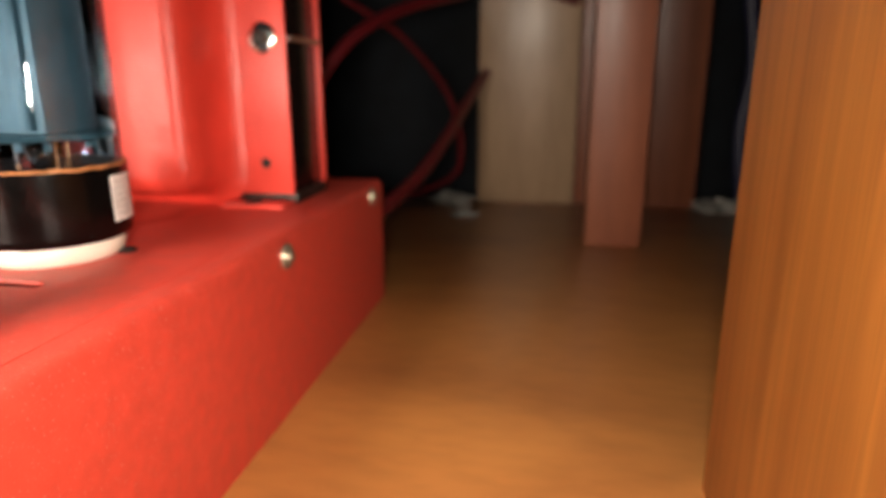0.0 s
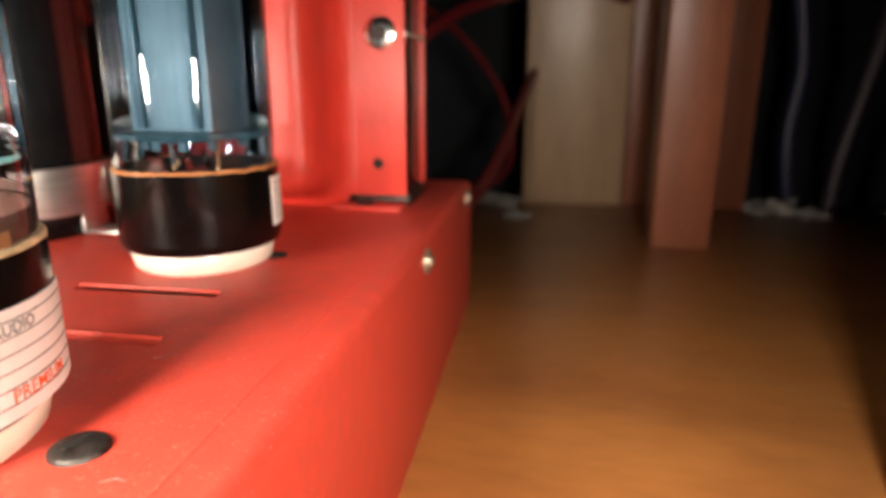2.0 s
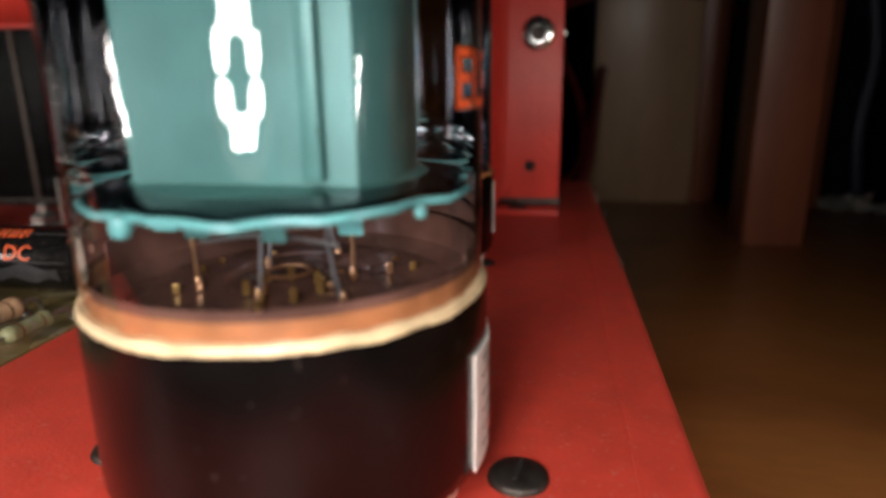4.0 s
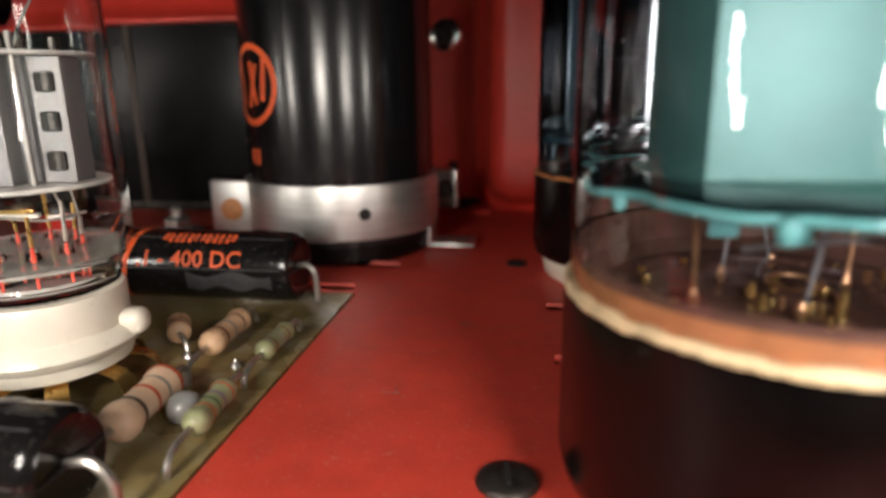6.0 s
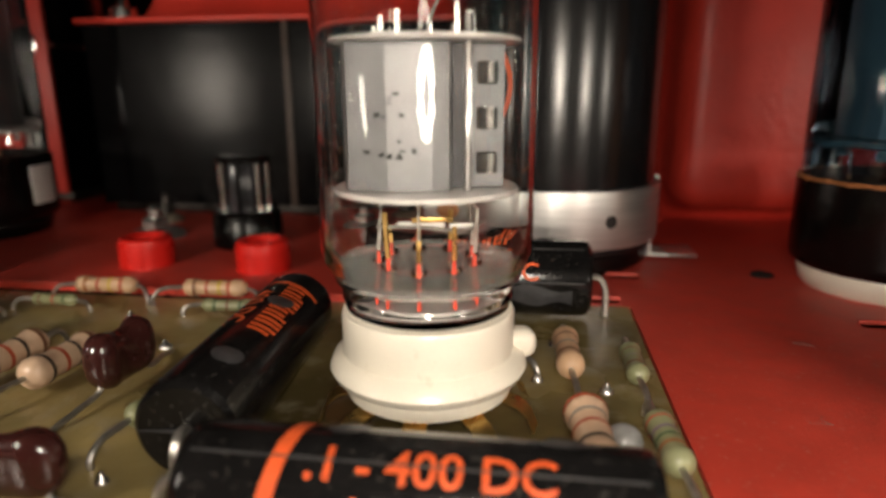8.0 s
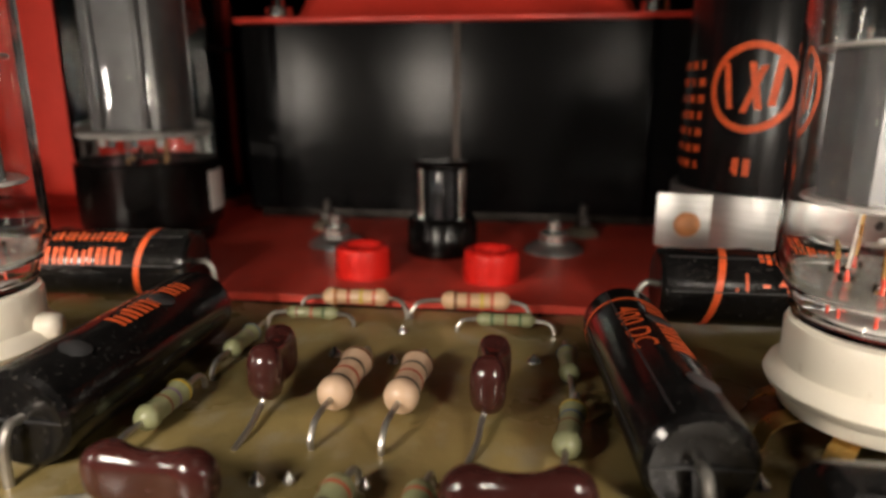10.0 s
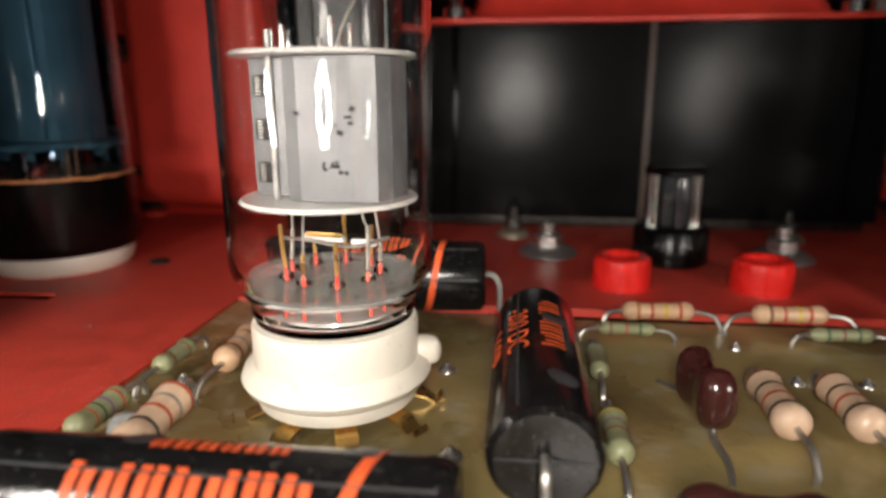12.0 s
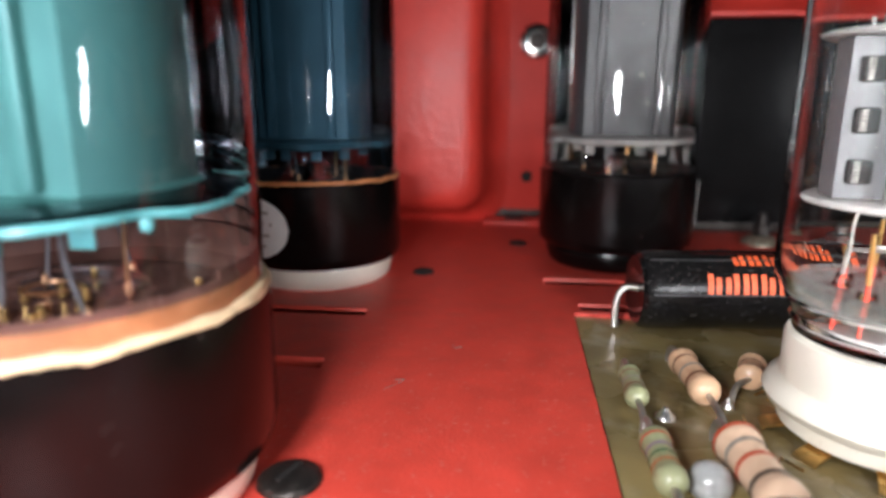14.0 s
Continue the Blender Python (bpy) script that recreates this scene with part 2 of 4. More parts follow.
def part(name, bm, material, parent=None, label="", flat=False, at=None, keep=False):
    """Links a bmesh, given in centimetres, as one mesh object under a thing or a part."""
    bmesh.ops.scale(bm, vec=(CM, CM, CM), verts=bm.verts)
    if not keep:
        bmesh.ops.recalc_face_normals(bm, faces=bm.faces)
    me = bpy.data.meshes.new(name)
    bm.to_mesh(me)
    bm.free()
    me.materials.append(material)
    if not flat:
        me.shade_smooth()
        me.set_sharp_from_angle(angle=radians(38))
    ob = new(name, me)
    if parent:
        ob.parent = parent
    if at:
        ob.location = Vector(at) * CM
    return tagged(ob, label)


def thing(name, x, y, z, label, category, group="", kind="", turn=0):
    e = new(name)
    e.empty_display_size = 0.005
    e.matrix_basis = pose(x * CM, y * CM, z * CM, 0, 0, turn)
    return tagged(e, label, category, group, kind)


def lathe(profile, seg=48, bm=None, close=False, centre=(0, 0)):
    """Turns (radius, height) points about the z axis."""
    bm = bm or bmesh.new()
    rings = []
    for r, z in profile:
        if r < 1e-6:
            rings.append([bm.verts.new((centre[0], centre[1], z))])
        else:
            rings.append([bm.verts.new((centre[0] + r * math.cos(2 * math.pi * k / seg), centre[1] + r * math.sin(2 * math.pi * k / seg), z)) for k in range(seg)])
    pairs = list(zip(rings, rings[1:])) + ([(rings[-1], rings[0])] if close else [])
    for a, b in pairs:
        for k in range(seg):
            n = (k + 1) % seg
            if len(a) == 1 and len(b) == 1:
                continue
            if len(a) == 1:
                bm.faces.new((a[0], b[n], b[k]))
            elif len(b) == 1:
                bm.faces.new((a[k], a[n], b[0]))
            else:
                bm.faces.new((a[k], a[n], b[n], b[k]))
    return bm


def moved(bm, m):
    bmesh.ops.transform(bm, matrix=m, verts=bm.verts)
    return bm


ALONG_X = Euler((0, math.pi / 2, 0)).to_matrix().to_4x4()


def block(x0, x1, y0, y1, z0, z1, bevel=0.0, seg=2, bm=None):
    bm = bm or bmesh.new()
    got = bmesh.ops.create_cube(bm, size=1)["verts"]
    bmesh.ops.scale(bm, vec=(x1 - x0, y1 - y0, z1 - z0), verts=got)
    bmesh.ops.translate(bm, vec=((x0 + x1) / 2, (y0 + y1) / 2, (z0 + z1) / 2), verts=got)
    if bevel:
        edges = list({e for v in got for e in v.link_edges})
        bmesh.ops.bevel(bm, geom=edges, offset=bevel, segments=seg, affect="EDGES", profile=0.5)
    return bm


def sweep(points, r, seg=8, steps=6, bm=None, taper=None):
    """A round wire through the points, rounded by a Catmull-Rom curve."""
    bm = bm or bmesh.new()
    p = [Vector(q) for q in points]
    p = [2 * p[0] - p[1]] + p + [2 * p[-1] - p[-2]]
    line = []
    for a, b, c, d in zip(p, p[1:], p[2:], p[3:]):
        for k in range(steps):
            t = k / steps
            line.append(0.5 * (2 * b + (c - a) * t + (2 * a - 5 * b + 4 * c - d) * t * t + (3 * b - a - 3 * c + d) * t ** 3))
    line.append(p[-2])
    rings, side = [], None
    for k, q in enumerate(line):
        way = (line[min(k + 1, len(line) - 1)] - line[max(k - 1, 0)]).normalized()
        if side is None:
            side = way.orthogonal().normalized()
        side = (side - way * side.dot(way)).normalized()
        up = way.cross(side)
        rings.append([bm.verts.new(q + r * (math.cos(2 * math.pi * j / seg) * side + math.sin(2 * math.pi * j / seg) * up)) for j in range(seg)])
    for a, b in zip(rings, rings[1:]):
        for j in range(seg):
            n = (j + 1) % seg
            bm.faces.new((a[j], a[n], b[n], b[j]))
    bm.faces.new(rings[0])
    bm.faces.new(list(reversed(rings[-1])))
    return bm


def patch_on_cylinder(r, a0, a1, z0, z1, thick=0.02, seg=14, oval=False):
    """A sticker bent round an upright cylinder; angles in degrees from +x."""
    bm = bmesh.new()
    cols = []
    for k in range(seg + 1):
        f = k / seg
        a = radians(a0 + (a1 - a0) * f)
        h = math.sqrt(max(0.0004, 1 - (2 * f - 1) ** 2)) if oval else 1
        zm, zh = (z0 + z1) / 2, (z1 - z0) / 2 * h
        cols.append([bm.verts.new((q * math.cos(a), q * math.sin(a), z)) for q, z in ((r + thick, zm - zh), (r + thick, zm + zh), (r, zm + zh), (r, zm - zh))])
    for a, b in zip(cols, cols[1:]):
        for j in range(4):
            n = (j + 1) % 4
            bm.faces.new((a[j], b[j], b[n], a[n]))
    bm.faces.new(cols[0])
    bm.faces.new(list(reversed(cols[-1])))
    return bm


def letters(body, height):
    """A flat mesh of the words, in centimetres, centred, as a bmesh in the xy plane."""
    curve = bpy.data.curves.new("words", "FONT")
    curve.body, curve.size, curve.align_x, curve.align_y = body, height * 1.4, "CENTER", "CENTER"
    curve.resolution_u = 3
    curve.offset = height * 0.015
    ob = new("words", curve)
    bpy.context.view_layer.update()
    me = bpy.data.meshes.new_from_object(ob.evaluated_get(bpy.context.evaluated_depsgraph_get()))
    bm = bmesh.new()
    bm.from_mesh(me)
    bpy.data.objects.remove(ob)
    bpy.data.curves.remove(curve)
    bpy.data.meshes.remove(me)
    return bm


def flat_bar(x0, x1, y0, y1, lean=0.0):
    bm = bmesh.new()
    bm.faces.new([bm.verts.new(q) for q in ((x0, y0, 0), (x1, y0, 0), (x1 + lean, y1, 0), (x0 + lean, y1, 0))])
    return bm


def bar_row(count, w, h, gap, line):
    """Plain upright bars in a row, centred, one mesh each, for print that is not spelled out."""
    x = -(count * w + (count - 1) * gap) / 2
    for k in range(count):
        for n, x0 in enumerate((x, x + w - line * 1.2)):
            low = -h / 2 + (0.18 * h if (k + n) % 3 == 0 else 0)
            yield flat_bar(x0, x0 + line * 1.2, low, h / 2, 0.03 * h)
        x += w + gap


def bent_on_cap(bm, r, along, angle, flip=False, widen=1.0):
    """Bends flat print round a cylinder that lies along x; angle in degrees up from its front."""
    bmesh.ops.subdivide_edges(bm, edges=[e for e in bm.edges if e.calc_length() > 0.09], cuts=2, use_grid_fill=False)
    bmesh.ops.triangulate(bm, faces=bm.faces)
    s = -1 if flip else 1
    for v in bm.verts:
        a = radians(angle) + s * v.co.y / r
        v.co = Vector((along + s * v.co.x * widen, -(r + 0.006) * math.cos(a), (r + 0.006) * math.sin(a)))
    return bm


def bent_on_tube(bm, r, angle, z):
    """Bends flat print round an upright cylinder; angle in degrees from +x."""
    bmesh.ops.subdivide_edges(bm, edges=[e for e in bm.edges if e.calc_length() > 0.12], cuts=2, use_grid_fill=False)
    bmesh.ops.triangulate(bm, faces=bm.faces)
    for v in bm.verts:
        a = radians(angle) + v.co.x / r
        v.co = Vector(((r + 0.008) * math.cos(a), (r + 0.008) * math.sin(a), z + v.co.y))
    return bm


# ---- the rack: shelf, side panel, posts, dark back ----
TOP = 4.49
EDGE = 16.38
BACK = 20.6
FRONT = -1.2

part("shelf", block(-45, 60, -30, 41.4, -2.2, 0, 0.15), SHELF_WOOD)
tagged(bpy.data.objects["shelf"], "brown wood veneer shelf under the amplifier", "shelf", kind="structure")
side = part("wall_side_panel", block(25.85, 28.2, -30, 10.2, -8, 45, 0.12), CHERRY)
tagged(side, "orange-brown cherry veneer side panel of the rack", "side panel", kind="structure")
rack_back = part("wall_back", block(-120, 140, 75, 78, -40, 90), BACK_BLACK)
tagged(rack_back, "unlit black wall behind the rack", "wall", kind="structure")
# unseen dark sides added round the rack; they shut out the world light
for nm, q in (("wall_left", (-62, -60, -60, 78, -40, 90)), ("wall_right", (80, 82, -60, 78, -40, 90)), ("wall_front", (-62, 82, -62, -60, -40, 90)), ("ceiling", (-62, 82, -62, 78, 60, 62)), ("floor", (-120, 140, -62, 78, -42, -40))):
    tagged(part(nm, block(*q), BACK_BLACK), "plain dark side added round the rack, closing out the world light", nm.split("_")[0], kind="structure")


def rack_board(name, x0, x1, y0, y1, h, mat, label):
    e = thing(name, (x0 + x1) / 2, y0, 0, label, "wooden post", "rack posts")
    part("post", block(-(x1 - x0) / 2, (x1 - x0) / 2, 0, y1 - y0, 0, h, 0.08), mat, e)
    # dark strip added behind the post, standing in for a gap's shade
    part("gap_shade_strip", block(-(x1 - x0) / 2 + 0.1, (x1 - x0) / 2 - 0.1, y1 - y0, y1 - y0 + 0.3, 0, h, 0.05), DARK_CHERRY, e)
    return e


rack_board("wooden_post", 17.6, 24.0, 40.6, 41.2, 45, PALE_BOARD, "pale brown wooden upright at the back of the shelf")
rack_board("wooden_post", 24.3, 27.0, 29.6, 32.4, 45, DARK_CHERRY, "narrow red-brown wooden post standing on the shelf")
rack_board("wooden_post", 28.2, 31.6, 40.2, 41.2, 45, DARK_CHERRY, "dark red-brown wooden upright at the back of the shelf")
rack_board("wooden_post", 24.1, 25.6, 40.9, 41.2, 45, DARK_CHERRY, "dim brown strip beside the pale upright")


def cable(points, r, mat, label):
    ob = part("cable", sweep(points, r, 8, 10), mat)
    return tagged(ob, label, "cable", "loose cables behind the amplifier")


cable([(10, 23, 2), (13.5, 26, 9.6), (18, 33, 12.5), (21, 38, 13.2), (27, 44, 12)], 0.28, CABLE_RED, "red cable arching behind the amplifier")
cable([(15.5, 21.5, 2.6), (16.6, 28, 4.0), (17.5, 36, 6.8), (18.4, 42.5, 9.2), (20, 50, 12)], 0.3, CABLE_RED, "red cable rising from the back of the amplifier")
cable([(12, 30, 12), (14.6, 33, 10), (16.6, 36, 6.6), (16.6, 38, 2.5), (13, 40, 0.3)], 0.18, CABLE_RED, "thin dark red looped cable")
cable([(17, 44, 16), (18.2, 45, 11), (20, 46, 7), (22, 47, 3)], 0.3, CABLE_BLUE, "dark blue cable hanging in the shadow")
cable([(34.5, 44, 14), (35.3, 44, 9), (35, 44, 4), (36, 44, -3)], 0.45, CABLE_BLUE, "dark blue cable hanging in the shadow")
cable([(40.5, 44, 16), (39.5, 44, 9), (38.3, 44, 2), (38, 44, -6)], 0.5, CABLE_PURPLE, "dull purple cable hanging in the shadow")


def lint(x, y, s, seed):
    rnd = random.Random(seed)
    bm = bmesh.new()
    bmesh.ops.create_icosphere(bm, subdivisions=3, radius=1)
    for v in bm.verts:
        k = 0.7 + 0.6 * noise.noise(v.co * 1.7 + Vector((seed, 0, 0)))
        v.co = Vector((v.co.x * s * k * 1.6, v.co.y * s * k, max(0, (v.co.z + 0.6) * s * 0.55 * k)))
    ob = part("lint_clump", bm, DUST_GREY)
    ob.location = (x * CM, y * CM, 0)
    return tagged(ob, "crumpled grey lint lying on the shelf", "lint", "lint clumps")


for k, (x, y, s) in enumerate(((33.2, 39.5, 1.3), (35, 38.6, 0.8), (40.5, 38.5, 0.7), (16.5, 39.0, 0.8), (17.4, 35.5, 0.6), (16.0, 40, 1.0))):
    lint(x, y, s, k)

# ---- the amplifier's chassis ----
chassis = thing("amplifier_chassis", 0, 0, 0, "red painted steel amplifier chassis standing on the shelf", "amplifier")


def plate_with_holes(xs, ys, holes, z0, z1):
    """A flat sheet with rectangular slots cut through it."""
    bm = bmesh.new()
    xs, ys = sorted(set(xs)), sorted(set(ys))
    pt = {(x, y): bm.verts.new((x, y, z1)) for x in xs for y in ys}
    for xa, xb in zip(xs, xs[1:]):
        for ya, yb in zip(ys, ys[1:]):
            mx, my = (xa + xb) / 2, (ya + yb) / 2
            if any(a < mx < b and c < my < d for a, b, c, d in holes):
                continue
            bm.faces.new((pt[xa, ya], pt[xb, ya], pt[xb, yb], pt[xa, yb]))
    got = bmesh.ops.extrude_face_region(bm, geom=list(bm.faces))
    bmesh.ops.translate(bm, vec=(0, 0, z0 - z1), verts=[g for g in got["geom"] if isinstance(g, bmesh.types.BMVert)])
    bmesh.ops.delete(bm, geom=[v for v in bm.verts if not v.link_faces], context="VERTS")
    return bm


SLOTS = []
for s in (1, -1):
    for x0, x1, y in ((11.1, 13.7, 7.45), (11.2, 13.88, 5.5), (6.3, 8.3, 9.5), (6.1, 7.8, 8.08)):
        SLOTS.append((min(s * x0, s * x1), max(s * x0, s * x1), y - 0.07, y + 0.09))
SLOTS_AND_BAY = SLOTS + [(-7.9, 7.92, 0.4, 7.86)]
top = part("top_plate", plate_with_holes(
    [-EDGE + 0.2, EDGE - 0.2] + [v for q in SLOTS_AND_BAY for v in q[:2]], [FRONT, BACK] + [v for q in SLOTS_AND_BAY for v in q[2:]], SLOTS_AND_BAY, TOP - 0.13, TOP), RED, chassis, "dusty red top with vent slots", flat=True)
for q in SLOTS:
    part("slot_lip", block(q[0], q[1], q[3], q[3] + 0.06, TOP - 0.12, TOP + 0.06, 0.025), RED, chassis)
for s in (1, -1):
    bm = bmesh.new()
    prof = [(EDGE, 0), (EDGE, TOP - 0.22)] + [(EDGE - 0.2 + 0.2 * math.cos(a), TOP - 0.22 + 0.22 * math.sin(a)) for a in (radians(d) for d in range(15, 91, 15))]
    prof += [(EDGE - 0.2, TOP - 0.12), (EDGE - 0.12, TOP - 0.25), (EDGE - 0.12, 0)]
    ends = [[bm.verts.new((s * x, y, z)) for x, z in prof] for y in (FRONT, BACK)]
    for k in range(len(prof)):
        n = (k + 1) % len(prof)
        bm.faces.new((ends[0][k], ends[0][n], ends[1][n], ends[1][k]))
    bm.faces.new(ends[0])
    bm.faces.new(ends[1])
    part("side_plate", bm, RED, chassis)
    for y, z in ((11.9, 3.95), (19.2, 4.1), (3.1, 3.7)):
        bolt = moved(lathe([(0, 0.16), (0.13, 0.16), (0.16, 0.12), (0.16, 0.07), (0.29, 0.07), (0.31, 0.03), (0.31, 0), (0, 0)], 20), Matrix.Translation((s * EDGE, y, z)) @ Euler((0, s * math.pi / 2, 0)).to_matrix().to_4x4())
        part("side_bolt", bolt, SIDE_BOLT, chassis, "worn metal bolt")
for s in (1, -1):
    part("edge_seam", block(min(s * 15.72, s * 15.76), max(s * 15.72, s * 15.76), FRONT, BACK, TOP - 0.01, TOP + 0.012, 0.008), RED, chassis)
part("front_plate", block(-EDGE + 0.14, EDGE - 0.14, FRONT, FRONT + 0.12, 0, TOP - 0.14), RED, chassis)
part("back_plate", block(-EDGE + 0.14, EDGE - 0.14, BACK - 0.12, BACK, 0, TOP - 0.14), RED, chassis)
part("back_lip", block(-7.85, 7.85, 7.87, 7.93, TOP - 0.1, TOP + 0.012, 0.02), RED, chassis)
# near-black sheet added below the slots, standing in for the unlit inside
part("dark_floor_sheet", block(-EDGE + 0.3, EDGE - 0.3, FRONT + 0.2, BACK - 0.2, TOP - 1.6, TOP - 1.5), HOLE, chassis)


def screw(x, y, r=0.28, h=0.085, mat=None, name="screw", label="dark domed screw head in the red chassis"):
    e = thing(name, x, y, TOP, label, "screw", "chassis screws")
    n = 7
    dome = [(r * math.cos(a), 0.02 + h * math.sin(a)) for a in (radians(90 * k / n) for k in range(n))] + [(0, 0.02 + h)]
    part("head", lathe([(r * 1.02, 0)] + dome, 24), mat or STEEL, e)
    part("slot", block(-r * 0.55, r * 0.55, -0.022, 0.022, h * 0.6, h + 0.0225), HOLE, e)
    e.rotation_euler[2] = x * 3.1 + y
    return e


for s in (1, -1):
    screw(s * 10.74, 2.95 if s > 0 else 3.1)
    screw(s * 14.66, 3.05)
    screw(s * 10.55, 9.93, 0.2, 0.05, HOLE, label="small black screw in the red chassis")
    screw(s * 13.66, 9.95, 0.2, 0.05, HOLE, label="small black screw in the red chassis")
screw(-8.75, 12.6, 0.2, 0.05, HOLE, label="small black screw in the red chassis")

for k, (x, y) in enumerate(((14.9, 2.3), (14.6, 2.0), (15.2, 2.6), (13.9, 4.6), (14.3, 5.2), (-10.3, 4.9), (-9.6, 6.2), (9.4, 4.6), (10.1, 6.5))):
    rnd = random.Random(k)
    pts = [(x, y, TOP + 0.012)]
    for j in range(5):
        pts.append((pts[-1][0] + rnd.uniform(-0.12, 0.14), pts[-1][1] + rnd.uniform(-0.1, 0.12), TOP + 0.012))
    tagged(part("lint_fibre", sweep(pts, 0.0028, 5, 5), DUST_GREY), "fine pale lint fibre on the red top", "fibre", "lint fibres")

# ---- output transformers ----


def bell(w0, w1, y_front, y_back, z0, z1):
    """A pressed transformer cover: a bulge with rounded edges that flares to its flange."""
    bm = bmesh.new()
    n, rings = 10, []
    zc, xc = (z0 + z1) / 2, (w0 + w1) / 2
    hw, hz = (w1 - w0) / 2, (z1 - z0) / 2
    # (inset from the outline, depth from the back to the front)
    flare = [(-0.55, 0.0), (-0.3, 0.06), (-0.12, 0.2), (0.0, 0.42), (0.02, 0.6), (0.08, 0.78), (0.2, 0.91), (0.4, 0.985), (0.6, 1.0)]
    for inset, d in flare:
        y = y_back + (y_front - y_back) * d
        r = max(0.15, 0.75 - inset * 0.5)
        ring = []
        for cx, cz, a0 in ((1, 1, 0), (-1, 1, 90), (-1, -1, 180), (1, -1, 270)):
            for k in range(n + 1):
                a = radians(a0 + 90 * k / n)
                ring.append(bm.verts.new((xc + cx * (hw - inset - r) + r * math.cos(a), y, zc + cz * (hz - inset - r) + r * math.sin(a))))
        rings.append(ring)
    for a, b in zip(rings, rings[1:]):
        for k in range(len(a)):
            m = (k + 1) % len(a)
            bm.faces.new((a[k], a[m], b[m], b[k]))
    bm.faces.new(rings[-1])
    return bm


def hex_bolt(parent, x, y, z, r=0.43):
    m = Matrix.Translation((x, y, z)) @ Euler((math.pi / 2, 0, 0)).to_matrix().to_4x4()
    washer = part("washer", moved(lathe([(0.16, 0), (r, 0), (r, 0.05), (r - 0.04, 0.08), (0.2, 0.08)], 28), m), CHROME, parent, "bright washer")
    part("bolt_head", moved(lathe([(0, 0.2), (0.17, 0.2), (0.21, 0.17), (0.21, 0.08), (0, 0.08)], 6), m), STEEL, washer, "dull bolt head")


def output_transformer(s):
    e = thing("output_transformer", s * 11.45, 15.45, TOP, "red painted output transformer with a black laminated core", "transformer", "output transformers")
    H = 7.5
    part("end_bell", bell(-1.85, 1.75 if s > 0 else 1.85, -1.95, -0.02, 0.42, H - 0.6), RED_BELL, e, "red hammered steel cover")
    part("flange", block(-3.75, 3.7, 0, 0.14, 0.3, H, 0.03), RED_BELL, e)
    part("core", block(-3.6, 3.6, 0.15, 2.5, 0.3, H - 0.1, 0.02), LAMINATE, e, "black laminated core")
    part("back_flange", block(-3.75, 3.75, 2.52, 2.7, 0.3, H, 0.03), RED_BELL, e)
    part("back_bell", moved(bell(-1.9, 1.9, -1.6, 0, 0.5, H - 0.7), Matrix.Translation((0, 2.72, 0)) @ Matrix.Rotation(math.pi, 4, "Z")), RED_BELL, e)
    for k in (-1, 1):
        hex_bolt(e, k * 3.05, -0.01, 4.66)
        part("rivet_hole", moved(lathe([(0, 0.03), (0.13, 0.03), (0.15, 0), (0, 0)], 16), Matrix.Translation((k * 2.9, 0, 1.2)) @ Euler((math.pi / 2, 0, 0)).to_matrix().to_4x4()), HOLE, e)
        foot = part("foot", block(k * 2.75 - 0.95, k * 2.75 + 0.95, -0.85, 0.12, 0, 0.12, 0.04), RED_BELL, e)
        part("foot_screw", lathe([(0, 0.2), (0.2, 0.19), (0.28, 0.14), (0.28, 0.12), (0, 0.12)], 18, centre=(k * 2.6, -0.4)), STEEL, foot)
        part("gasket", block(k * 2.75 - 1.0, k * 2.75 + 1.0, 0.16, 2.6, 0, 0.3, 0.05), STEEL, e)
        part("clamp_rod", moved(lathe([(0, 0), (0.09, 0), (0.09, 2.3), (0, 2.3)], 10), Matrix.Translation((k * 3.7, 0.18, 4.66)) @ Euler((-math.pi / 2, 0, 0)).to_matrix().to_4x4()), CHROME, e)
    return e


output_transformer(1)
output_transformer(-1)

# ---- power transformer ----
pt = thing("power_transformer", 0, 14.2, TOP, "large black laminated power transformer with a red top cover", "transformer")
layers = 44
for k in range(layers):
    z = 0.3 + k * (4.75 / layers)
    part("lamination", block(-5.6 + 0.015 * math.sin(k * 2.3), 5.6 + 0.015 * math.sin(k * 1.7), 0.012 * math.sin(k * 5.1), 5.2, z, z + 4.75 / layers - 0.018), LAMINATE, pt, flat=True)
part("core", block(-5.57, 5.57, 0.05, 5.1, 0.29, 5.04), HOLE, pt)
part("base_flange", block(-5.5, 5.5, 0.3, 5.1, 0, 0.3, 0.05), STEEL, pt)
flange = part("top_flange", block(-5.75, 5.75, -0.12, 5.3, 5.06, 5.2, 0.04), RED_BELL, pt)
part("top_bell", moved(bell(-4.2, 4.2, -2.6, 0, -2.0, 2.0), Matrix.Translation((0, 2.9, 5.2)) @ Euler((-math.pi / 2, 0, 0)).to_matrix().to_4x4()), RED_BELL, pt, "red domed cover")
for x in (-4.8, 4.8):
    for y in (0.7, 4.6):
        part("bolt", lathe([(0, 0.62), (0.14, 0.6), (0.16, 0.3), (0.36, 0.3), (0.36, 0.06), (0.48, 0.05), (0.48, 0), (0, 0)], 20, centre=(x, y)), CHROME, flange).location.z = 5.2 * CM
for x, m in ((0.0, DARK_WELD), (-4.75, LAMINATE), (4.75, LAMINATE)):
    part("weld_bead", block(x - 0.09, x + 0.09, -0.05, 0.02, 0.3, 5.05, 0.03), m, pt)

